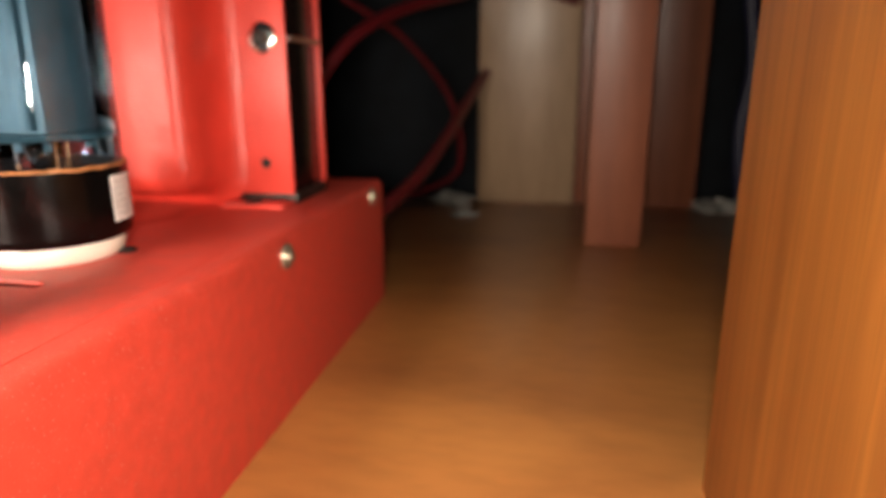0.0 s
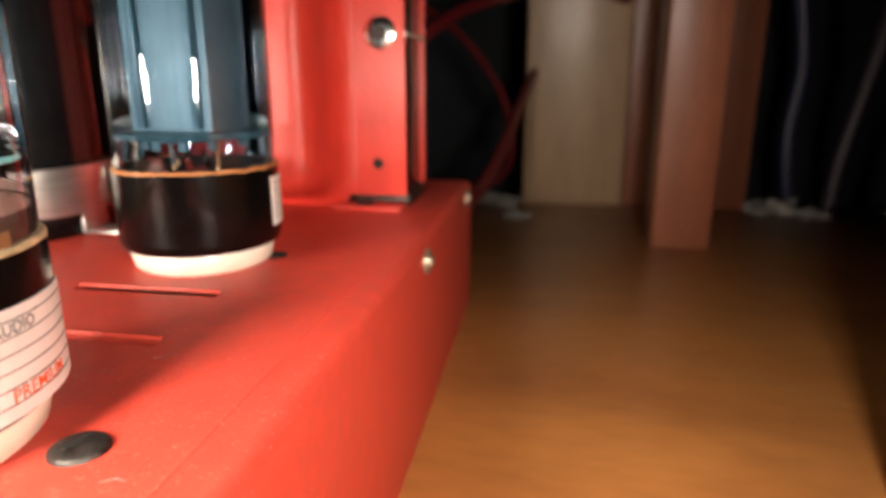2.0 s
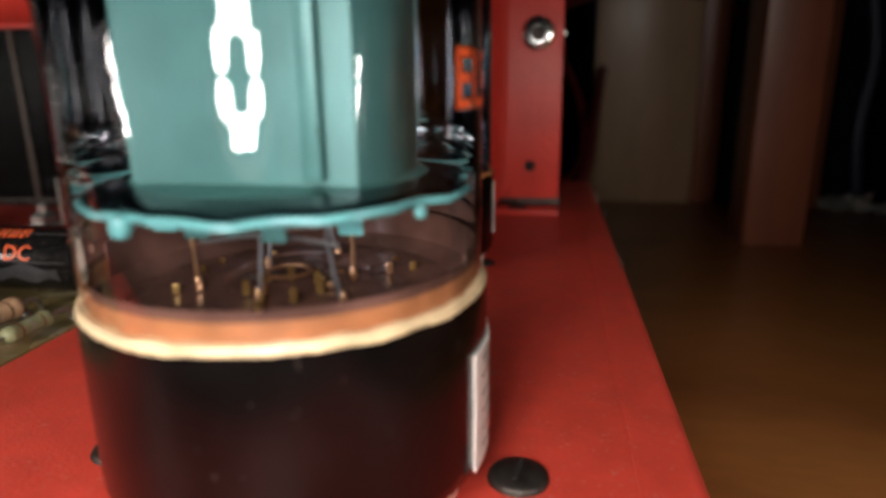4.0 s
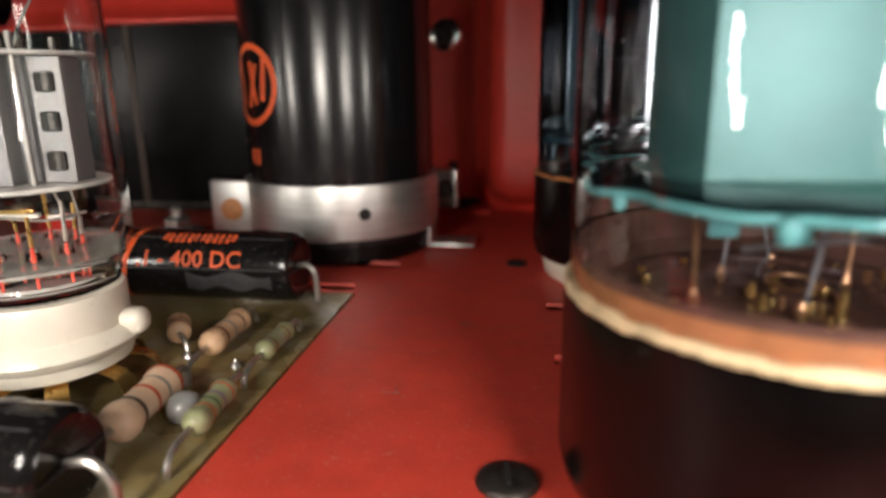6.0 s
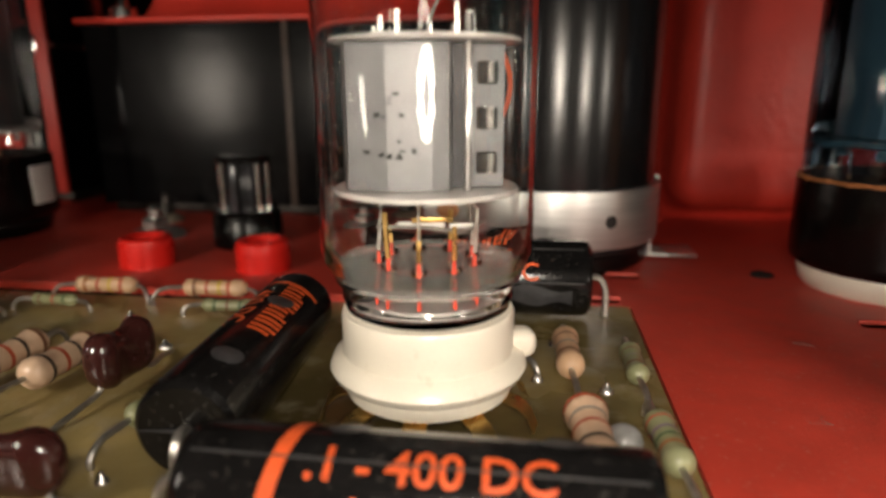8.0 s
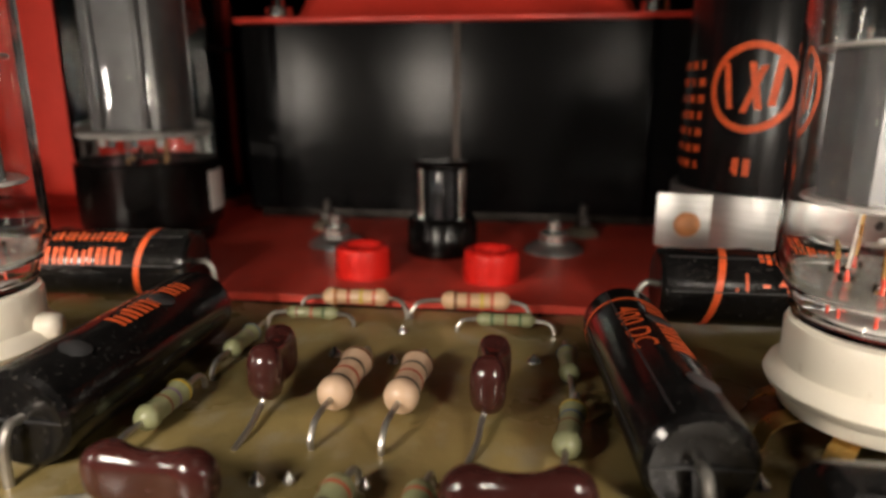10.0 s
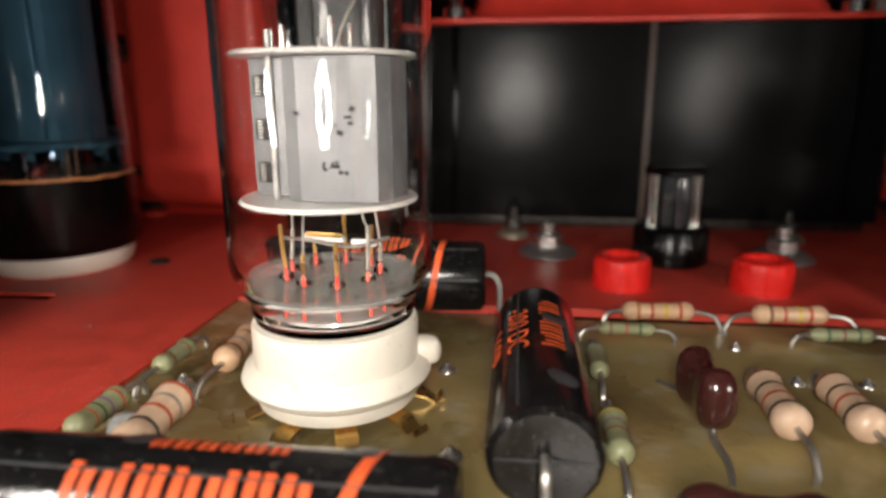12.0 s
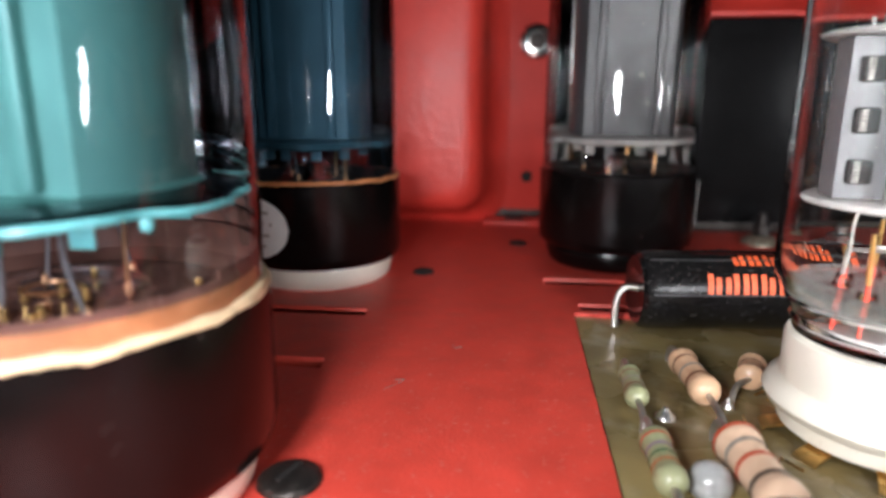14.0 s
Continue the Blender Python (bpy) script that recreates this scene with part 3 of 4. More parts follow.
# ---- bolts, red bushings and the plug between the board and the power transformer ----


def stud(x, y, k=1.25):
    e = thing("chassis_bolt", x, y, TOP, "bright bolt and nut on a wide washer on the red chassis", "bolt", "chassis bolts")
    part("washer", lathe([(0, 0), (0.52 * k, 0), (0.5 * k, 0.06), (0.36 * k, 0.17), (0.26 * k, 0.2), (0, 0.2)], 28), SIDE_BOLT if k < 1 else ALU, e)
    part("nut", lathe([(0, 0.14), (0.26 * k, 0.14), (0.26 * k, 0.4), (0.2 * k, 0.46), (0, 0.46)], 6), STEEL if k < 1 else SOLDER, e)
    part("thread", lathe([(0.13 * k, 0.38), (0.13 * k, 0.66), (0.08 * k, 0.72), (0, 0.72)], 14), STEEL if k < 1 else SOLDER, e)


stud(-2.45, 11.6)
stud(2.45, 11.6)
stud(-3.2, 13.3, 0.8)
stud(3.2, 13.3, 0.8)


def bushing(x, y):
    e = part("bushing", lathe([(0.3, 0.1), (0.3, 0.52), (0.36, 0.58), (0.44, 0.58), (0.5, 0.53), (0.52, 0.4), (0.52, 0.0), (0.3, 0.0)], 36, close=True), RED_PLASTIC)
    e.location = (x * CM, y * CM, TOP * CM)
    tagged(e, "bright red plastic ring bushing on the chassis", "bushing", "red bushings")
    part("dark_bore", lathe([(0, 0.12), (0.295, 0.12), (0.295, 0.02), (0, 0.02)], 24), HOLE, e)


bushing(-1.22, 9.3)
bushing(1.22, 9.3)

plug = thing("octal_plug", 0.05, 11.2, TOP, "black octal plug with metal contacts on the red chassis", "plug")
part("base", lathe([(0, 0), (0.72, 0), (0.76, 0.05), (0.74, 0.72), (0.68, 0.8), (0, 0.8)], 32), BAKELITE, plug)
part("insulator", lathe([(0.36, 0.8), (0.36, 1.7), (0.3, 1.82), (0, 1.82)], 8), SMOKE_INSERT, plug, "glossy black insulator")
part("cap", lathe([(0, 1.84), (0.6, 1.84), (0.6, 1.93), (0.54, 1.98), (0, 1.98)], 28), BAKELITE, plug)
for k in range(6):
    a = radians(30 + 60 * k)
    part("contact", lathe([(0.075, 0.8), (0.075, 1.84), (0, 1.84)], 10, centre=(0.47 * math.cos(a), 0.47 * math.sin(a))), CHROME, plug, "bright metal contact")
part("key", block(-0.09, 0.09, -0.62, -0.4, 0.8, 1.84, 0.03), SMOKE_INSERT, plug)

# ---- quad can capacitor in its clamp ----
can = thing("can_capacitor", 6.77, 11.1, TOP, "tall glossy black can capacitor in an aluminium clamp", "capacitor")
part("can", lathe([(0, 0.3), (1.81, 0.3), (1.92, 0.4), (1.92, 8.6), (1.76, 8.8), (0, 8.8)], 72), BLACK_GLOSS, can)
part("foot_ring", lathe([(0, 0), (1.76, 0), (1.86, 0.1), (1.86, 0.42), (0, 0.42)], 48), BAKELITE, can)
clamp = part("clamp_band", lathe([(1.93, 0.55), (2.03, 0.55), (2.04, 0.6), (2.04, 1.55), (2.03, 1.6), (1.93, 1.6)], 72, close=True), ALU, can, "brushed aluminium clamp band")
ear = part("clamp_ear", moved(block(-0.48, 0.5, -0.07, 0.07, 0.55, 1.58, 0.04), Matrix.Translation((-2.05, -1.1, 0)) @ Matrix.Rotation(radians(-12), 4, "Z")), ALU, can, "flat clamp lug")
part("clamp_screw", moved(lathe([(0, 0.14), (0.16, 0.13), (0.23, 0.07), (0.23, 0), (0, 0)], 20), Matrix.Translation((-2.0, -1.18, 1.0)) @ Euler((math.pi / 2, 0, 0)).to_matrix().to_4x4()), SEAL, ear, "rusty screw")
ear = part("clamp_ear", moved(block(-0.35, 0.35, -0.07, 0.07, 0.6, 1.5, 0.04), Matrix.Translation((1.98, 1.4, 0)) @ Matrix.Rotation(radians(-20), 4, "Z")), ALU, can, "flat clamp lug")
part("clamp_screw", moved(lathe([(0, 0.14), (0.16, 0.13), (0.21, 0.07), (0.21, 0), (0, 0)], 20), Matrix.Translation((2.01, 1.3, 1.05)) @ Euler((math.pi / 2, 0, 0)).to_matrix().to_4x4()), STEEL, ear)
part("foot_tab", block(1.85, 2.85, -0.3, 0.5, 0.06, 0.14, 0.03), ALU, can, "folded aluminium foot")
part("foot_tab", block(1.85, 1.95, -0.3, 0.5, 0.1, 0.55, 0.03), ALU, can)
hole = radians(-62)
part("band_hole", moved(lathe([(0, 0.012), (0.11, 0.012), (0.12, 0), (0, 0)], 16), Matrix.Translation((2.035 * math.cos(hole), 2.035 * math.sin(hole), 1.06)) @ Matrix.Rotation(hole, 4, "Z") @ Euler((0, math.pi / 2, 0)).to_matrix().to_4x4()), HOLE, clamp)
ring = bmesh.new()
hoops = [[ring.verts.new((q * math.cos(2 * math.pi * k / 40), q * math.sin(2 * math.pi * k / 40), 0)) for k in range(40)] for q in (0.64, 0.76)]
for k in range(40):
    ring.faces.new((hoops[0][k], hoops[1][k], hoops[1][(k + 1) % 40], hoops[0][(k + 1) % 40]))
part("round_mark", bent_on_tube(ring, 1.92, 230, 3.45), ORANGE, can, "orange printed ring")
for x, y, lean in ((-0.34, -0.36, -0.12), (-0.1, -0.42, 0.3), (0.16, -0.36, -0.16), (0.36, -0.3, 0.1)):
    part("mark_bar", bent_on_tube(flat_bar(x - 0.06, x + 0.06, y, y + 0.78, lean), 1.92, 230, 3.45), ORANGE, can)
for row in range(7):
    for k in range(4):
        x, y, w = -0.45 + k * 0.3, 0.9 - row * 0.3, 0.2 if (k + row) % 3 else 0.1
        part("printed_bar", bent_on_tube(flat_bar(x - w / 2, x + w / 2, y - 0.07, y + 0.07), 1.92, 186, 2.95), ORANGE, can)
for bm in bar_row(2, 0.12, 0.3, 0.08, 0.05):
    part("printed_bar", bent_on_tube(bm, 1.92, 229, 2.1), ORANGE, can)

# ---- valves ----


def power_valve(x, y, r, kind, label, marks=(), sunk=0.0):
    """A large octal valve: ceramic socket, dark base, cemented rim, glass, anode and stem."""
    e = thing("power_valve", x, y, TOP, label, "vacuum tube", "large valves")
    g = r - 0.05
    z_low = 2.35
    rim = 1.88 if kind != "front" else 1.96 - sunk
    part("socket", lathe([(0, 0), (r - 0.28, 0), (r - 0.22, 0.06), (r - 0.16, 0.3), (r - 0.2, 0.4), (0, 0.4)], 56), CERAMIC if kind != "rectifier" else BAKELITE, e, "cream ceramic socket ring")
    part("base", lathe([(0, 0.4), (r - 0.1, 0.4), (r - 0.03, 0.46), (r, 0.6), (r, rim - 0.02), (r - 0.04, rim), (r - 0.12, rim)], 72), BAKELITE, e, "dark brown bakelite base")
    bm = lathe([(g - 0.06, rim - 0.05), (r - 0.005, rim - 0.045), (r + 0.004, rim - 0.01), (g + 0.03, rim + 0.035), (g - 0.03, rim + 0.03)], 120, close=True)
    for v in bm.verts:
        v.co.z += 0.03 * noise.noise(v.co * 5) + 0.012 * noise.noise(v.co * 19)
    part("cement_rim", bm, SEAL_LIP if kind == "front" else SEAL, e, "uneven cement rim") if kind != "rectifier" else bm.free()
    # bed colour is darkened to paint the shade inside the valve
    part("shaded_bed", lathe([(g - 0.03, rim + 0.03), (g - 0.08, rim - 0.01), (g - 0.22, rim - 0.1), (g - 0.3, rim - 0.13), (0, rim - 0.13)], 48), FLOOR_GLASS if kind == "front" else HOLE, e, "valve bed seen through the glass, coloured dark for the shade inside")
    part("envelope", lathe([(g - 0.02, rim - 0.02), (g, rim + 0.1), (g + 0.01, rim + 0.6), (g, 5.5), (g - 0.08, 6.6), (g - 0.35, 7.2), (g - 0.9, 7.6), (0, 7.75)], 80), {"front": GLASS_BLUE, "rear": GLASS_DIMMED, "rectifier": GLASS_CLEAR}[kind], e, "bluish glass envelope" if kind != "rectifier" else "clear glass envelope").visible_shadow = False
    if kind == "front":
        part("amber_stain", patch_on_cylinder(g - 0.05, 168, 372, rim + 0.0, rim + 0.17, 0.025, 40), SEAL, e, "amber cement stain inside the glass")
        part("amber_stain", patch_on_cylinder(g - 0.04, 172, 368, rim + 0.17, rim + 0.24, 0.012, 40), FLOOR_GLASS, e)
        part("back_stain", patch_on_cylinder(g - 0.055, -12, 192, rim - 0.12, rim + 0.3, 0.02, 40), FLOOR_GLASS, e, "brown film inside the far side of the glass")
        part("stem_foot", lathe([(0.62, rim - 0.1), (0.6, rim - 0.02), (0.5, rim + 0.04), (0.36, rim + 0.07), (0.2, rim + 0.06), (0, rim + 0.05)], 40, centre=(0, 0.1)), GLASS_CLEAR, e, "pressed glass stem foot").visible_shadow = False
        sparkle = random.Random(int(abs(x) * 7))
        for j in range(14):
            a, q = sparkle.uniform(0, 2 * math.pi), sparkle.uniform(0.25, 1.2)
            part("gold_fleck", moved(block(-0.03, 0.03, -0.02, 0.02, 0, sparkle.uniform(0.02, 0.1), 0.008), Matrix.Translation((q * math.cos(a), q * math.sin(a), rim - 0.09)) @ Matrix.Rotation(a, 4, "Z")), BRASS if j % 3 else COPPER, e)
        for j in range(7):
            a = radians(51 * j)
            part("gold_bead", lathe([(0, rim - 0.1), (0.035, rim - 0.08), (0.03, rim + 0.02), (0, rim + 0.05)], 9, centre=(0.3 * math.cos(a), 0.3 * math.sin(a) - 0.2)), BRASS, e, "small gold contact")
        part("getter_strip", sweep([(-0.5, -0.5, z_low), (0.1, -0.7, z_low + 0.12), (0.6, -0.55, z_low + 0.02)], 0.02, 6, 5), LEAD, e)
        part("stem_ring", lathe([(0.16, rim + 0.05), (0.19, rim + 0.04), (0.2, rim + 0.06), (0.17, rim + 0.07)], 24, close=True, centre=(0, -0.1)), COPPER, e)
    anode = {"rectifier": PLATE_GREY, "rear": PLATE_BLUE, "front": PLATE_TEAL}[kind]
    mica = {"rectifier": MICA, "rear": MICA_BLUE, "front": MICA_TEAL}[kind]
    z0 = 2.77 - sunk if kind == "front" else 2.5
    k = g / 1.73
    bm = bmesh.new()
    out = []
    for a, q in ((-28, 0.972), (-14, 0.993), (0, 1.0), (14, 0.993), (28, 0.972)):
        out.append((1.12 * k * math.sin(radians(a)) * 1.75, -0.86 * k * q))
    out = out + [(1.08 * k, -0.55 * k), (1.12 * k, 0), (1.08 * k, 0.55 * k)] + [(-p[0] * -1, -p[1]) for p in reversed(out)] + [(-1.08 * k, 0.55 * k), (-1.12 * k, 0), (-1.08 * k, -0.55 * k)]
    lo, hi = [bm.verts.new((px, py, z0 + 0.06)) for px, py in out], [bm.verts.new((px, py, 6.0)) for px, py in out]
    for j in range(len(out)):
        n = (j + 1) % len(out)
        bm.faces.new((lo[j], lo[n], hi[n], hi[j]))
    bm.faces.new(lo)
    bm.faces.new(hi)
    body = part("anode", bm, anode, e, "grey-green metal anode" if kind != "rectifier" else "grey metal anode")
    for sx in ((1,) if kind == "front" else (-1, 1)):
        part("anode_fin", block(sx * 0.62 * k - 0.07, sx * 0.62 * k + 0.07, -0.98 * k, -0.84 * k, z0 + 0.1, 5.95, 0.03), anode, body)
    # lower spacer: a scalloped disc with a drooping edge
    bm = lathe([(0, z0 + 0.05), (g * 0.75, z0 + 0.05), (g * 0.92, z0 + 0.02), (g * 0.95, z0 - 0.06), (g * 0.92, z0 - 0.09), (g * 0.7, z0 - 0.01), (0, z0 - 0.01)], 72)
    for v in bm.verts:
        q = math.hypot(v.co.x, v.co.y)
        a = math.atan2(v.co.y, v.co.x)
        if q > g * 0.8:
            v.co.z += 0.01 * math.sin(7 * a) - 0.025 * max(0, math.sin(4 * a + 1)) ** 7
            f = 1 - 0.06 * max(0, math.sin(9 * a))
            v.co.x *= f
            v.co.y *= f
    part("spacer", bm, GLASS_SPACER if kind == "front" else mica, e, "thin spacer disc with a ragged edge")
    if kind == "front":
        edge = []
        for j in range(73):
            a = 2 * math.pi * j / 72
            q = g * 0.945 * (1 - 0.06 * max(0, math.sin(9 * a)))
            edge.append((q * math.cos(a), q * math.sin(a), z0 - 0.05 + 0.01 * math.sin(7 * a) - 0.03 * max(0, math.sin(4 * a + 1)) ** 7))
        part("spacer_edge", sweep(edge, 0.03, 8, 1), mica, e, "bright teal edge of the spacer")
        for deg, size in ((248, 0.075), (205, 0.05), (330, 0.045), (75, 0.06)):
            a = radians(deg)
            part("drip", lathe([(0, -1.3 * size), (size * 0.7, -size), (size, -size * 0.2), (size * 0.8, size * 0.6), (0, size)], 14, centre=(g * 0.92 * math.cos(a), g * 0.92 * math.sin(a))), mica, e, "teal drip under the spacer").location.z = (z0 - 0.1) * CM
        part("anode_foot", lathe([(0.0, z0 + 0.07), (1.0, z0 + 0.07), (1.15, z0 + 0.05), (1.0, z0 + 0.04), (0, z0 + 0.04)], 40), anode, e)
    part("upper_spacer", lathe([(0, 6.05), (g * 0.9, 6.05), (g * 0.9, 6.1), (0, 6.1)], 48), mica, e)
    for sx, sy in ((-0.75, -0.75), (0.8, -0.7), (0.3, -1.0), (-0.35, -0.95), (0.9, 0.5), (-0.9, 0.5)):
        part("tab", block(sx * k - 0.09, sx * k + 0.09, sy * k - 0.02, sy * k + 0.02, z0 - 0.3, z0 + 0.0, 0.015), mica if abs(sx) > 0.5 else anode, e)
    # near black here stands for shade, except in the front valves
    part("dark_floor_sheet", lathe([(g - 0.24, rim - 0.085), (0.3, rim - 0.1), (0, rim - 0.1)], 40), FLOOR_GLASS if kind == "front" else HOLE, e, "dark valve bottom, near black as painted shade except in front valves")
    # stem and leads
    if kind != "front":
        part("stem", lathe([(0, rim + 0.3), (0.2 * k, rim + 0.28), (0.26 * k, rim + 0.1), (0.34 * k, rim - 0.08), (0, rim - 0.09)], 32), GLASS_CLEAR, e, "glass stem").visible_shadow = False
    for j in range(6 if kind == "front" else 4):
        a = radians(60 * j + 20 if kind == "front" else 90 * j + 60)
        q = (0.55 + 0.3 * (j % 2)) * k
        bend = 0.15 * math.sin(j * 2.1)
        part("lead_wire", sweep([(q * math.cos(a), q * math.sin(a), rim - 0.09), (q * 1.02 * math.cos(a + bend), q * 1.02 * math.sin(a + bend), (rim + z0) / 2), (q * 1.1 * math.cos(a + bend), q * 1.1 * math.sin(a + bend), z0)], 0.02, 6, 4), COPPER if j % 3 == 0 else ROD, e)
        part("lead_bead", lathe([(0, rim - 0.12), (0.04, rim - 0.05), (0.03, rim + 0.03), (0, rim + 0.06)], 8, centre=(q * math.cos(a), q * math.sin(a))), COPPER, e)
    for kind2, *q in marks:
        if kind2 == "label":
            a0, a1, za, zb = q
            lab = part("label_sticker", patch_on_cylinder(r + 0.005, a0, a1, za, zb), PAPER, e, "white paper sticker")
        elif kind2 == "round":
            a0, a1, za, zb = q
            lab = part("round_sticker", patch_on_cylinder(r + 0.005, a0, a1, za, zb, 0.03, 24, True), PAPER, e, "round white sticker")
            for row in range(4):
                wide = 0.34 - 0.07 * abs(row - 1)
                part("print_line", bent_on_tube(flat_bar(-wide, wide, -0.025, 0.025), r + 0.03, (a0 + a1) / 2, (za + zb) / 2 + 0.28 - row * 0.19), PRINT_GREY, lab)
        elif kind2 == "text":
            body, h, a, z, m, rr = q
            part("print", bent_on_tube(letters(body, h), rr, a, z), m, lab if lab else e)
        elif kind2 == "glasstext":
            body, h, a, z = q
            part("type_print", bent_on_tube(letters(body, h), g + 0.01, a, z), ORANGE, e, "orange type number on the glass")
        elif kind2 == "lines":
            a0, a1, za, zb, count = q
            for row in range(count):
                z = za + (zb - za) * row / (count - 1)
                part("ruled_line", patch_on_cylinder(r + 0.026, a0, a1, z - 0.006, z + 0.006, 0.004, 8), PRINT_DARK, lab)
    return e


RV = 1.61
power_valve(12.77, 2.78, RV, "front", "large valve with bluish glass and a cream cemented rim", [
    ("label", -15, 37, 0.5, 1.5), ("lines", -9, 34, 0.64, 1.4, 6), ("text", "AUDIO", 0.11, 2, 1.325, PRINT_DARK, RV + 0.03), ("text", "PREMIUM", 0.13, 10, 0.71, ORANGE, RV + 0.03), ("glasstext", "EL34", 0.4, -2, 3.5)])
power_valve(-12.42, 2.82, RV, "front", "large valve with bluish glass and a cream cemented rim", [("label", 190, 235, 0.5, 1.5)], 0.2)
power_valve(12.36, 9.52, 1.5, "rear", "large valve with blue-tinted glass on a black base", [("label", -3, 26, 0.75, 1.68), ("lines", 0, 23, 0.9, 1.55, 6)])
power_valve(-12.48, 9.7, 1.51, "rear", "large valve with blue-tinted glass and a round sticker", [("round", 222, 268, 0.62, 1.62)])
power_valve(-6.8, 11.51, 1.54, "rectifier", "rectifier valve with clear glass and a black base", [("label", -8, 20, 0.75, 1.65)])


def small_valve(x, y, z, turn, mir, size, lift, tall, label):
    """A nine-pin valve in a stepped ceramic socket with gold tabs."""
    e = thing("small_valve", x, y, z, label, "vacuum tube", "small valves", turn=turn)
    sock = part("socket", lathe([(0, 0.16), (0.82, 0.16), (0.88, 0.2), (0.9, 0.34), (1.0, 0.4), (1.04, 0.48), (1.0, 0.58), (0.9, 0.64), (0.9, 0.75), (0.9, 1.04), (0.88, 1.08), (0.76, 1.08), (0.74, 1.0), (0, 1.0)], 56), CERAMIC, e, "cream ceramic nine-pin socket")
    # grey disc added in the well so the glass neck above looks lighter
    part("added_well_disc", lathe([(0, 1.012), (0.715, 1.012), (0.715, 1.003), (0, 1.003)], 32), MICA, sock)
    knob = moved(block(0.75, 1.16, -0.17, 0.17, 0.46, 0.78, 0.13, 4), Matrix.Rotation(radians(14 - turn), 4, "Z"))
    part("socket_knob", knob, CERAMIC, sock)
    drop = (board_top(x) - z) / size + 0.04
    for k in range(9):
        a = 2 * math.pi * k / 9 + 0.35
        m = Matrix.Rotation(a, 4, "Z")
        bm = bmesh.new()
        prof = [(0.5, 0.17), (0.82, 0.16), (0.98, 0.12), (1.1, 0.02), (1.16, drop), (1.19, drop - 0.05)]
        up = [[bm.verts.new((px, sy * 0.115, pz + dz)) for px, pz in prof] for sy, dz in ((-1, 0), (1, 0), (1, -0.025), (-1, -0.025))]
        for i in range(4):
            j = (i + 1) % 4
            for q in range(len(prof) - 1):
                bm.faces.new((up[i][q], up[i][q + 1], up[j][q + 1], up[j][q]))
        part("pin_tab", moved(bm, m), BRASS, e, "gold-plated solder tab")
    # opaque disc added to show grey where the refracting glass turns dark
    part("bowl_lightener", lathe([(0, 1.24), (0.6, 1.24), (0.72, 1.23), (0.77, 1.21), (0, 1.205)], 40), MICA, e, "opaque grey disc added inside the glass to lighten its dark bowl")
    gl = part("envelope", lathe([(0.0, 1.1), (0.8, 1.1), (0.85, 1.13), (0.86, 1.2), (0.885, 1.24), (0.87, 1.29), (0.92, 1.4), (0.955, 1.44), (0.95, 1.48), (1.0, 1.55), (1.05, 1.64), (1.07, 1.74), (1.07, 2.1), (1.07, 4.7), (1.02, 5.05), (0.84, 5.35), (0.4, 5.55), (0.12, 5.7), (0.08, 5.95), (0, 6.0),
        (0, 5.5), (0.4, 5.42), (0.78, 5.26), (0.98, 5.0), (1.03, 4.7), (1.03, 2.1), (1.03, 1.78), (0.98, 1.64), (0.93, 1.55), (0.87, 1.47), (0.82, 1.36), (0.8, 1.2), (0, 1.17)], 72), GLASS_SOLID, e, "clear glass envelope", keep=True)
    part("stem_disc", lathe([(0, 1.5), (0.5, 1.5), (0.86, 1.51), (0.93, 1.54), (0.9, 1.49), (0.5, 1.47), (0, 1.47)], 56), GLASS_LIGHTENED, e, "pressed glass floor round the pins").visible_shadow = False
    gl.visible_shadow = False
    for k in range(9):
        a = 2 * math.pi * k / 9 + 0.35
        cx, cy = 0.44 * math.cos(a), 0.44 * math.sin(a)
        part("pin", lathe([(0, 1.25), (0.017, 1.26), (0.017, 1.46), (0, 1.47)], 8, centre=(cx * 1.15, cy * 1.15)), PIN_RED, e, "red oxidised pin")
        part("pin_seal", lathe([(0, 1.5), (0.085, 1.52), (0.07, 1.58), (0.03, 1.62), (0, 1.62)], 12, centre=(cx * 1.15, cy * 1.15)), GLASS_CLEAR, e, "small glass bead at the pin")
        part("red_pin_end", lathe([(0, 1.5), (0.024, 1.5), (0.02, 1.62 + 0.03 * (k % 2)), (0, 1.65)], 8, centre=(cx * 1.15, cy * 1.15)), PIN_RED, e, "red pin end inside the glass")
        top = 1.88 + 0.13 * ((k * 4) % 3)
        lean = 1.15 + 0.08 * math.sin(k * 2.7)
        part("gold_post", sweep([(cx * 1.15, cy * 1.15, 1.66), (cx * (1.15 + lean) / 2, cy * (1.15 + lean) / 2, 1.8), (cx * lean, cy * lean, top)], 0.024, 7, 3), BRASS if k % 4 else LEAD, e, "gold support post")
        if k % 2 == 0:
            part("support_wire", sweep([(cx * lean, cy * lean, top - 0.02), (cx * 1.05, cy * 1.05, 2.2), (cx * 0.95, cy * 0.95, 2.38)], 0.013, 6, 3), LEAD, e)
    part("insulator", block(-0.3, 0.18, -0.13, -0.05, 1.93, 1.99, 0.015), PAPER, e, "small white insulator bar")
    part("insulator", block(0.22, 0.5, -0.03, 0.05, 1.88, 1.95, 0.015), PAPER, e, "small white insulator bar")
    part("cross_tab", block(-0.15, 0.25, -0.3, -0.28, 2.02, 2.07, 0.006), BRASS, e, "gold cross tab")
    part("crosswire", sweep([(-0.5, -0.15, 1.95), (-0.1, -0.3, 1.98), (0.35, -0.25, 1.93), (0.6, 0.1, 1.96)], 0.022, 6, 4), LEAD, e)
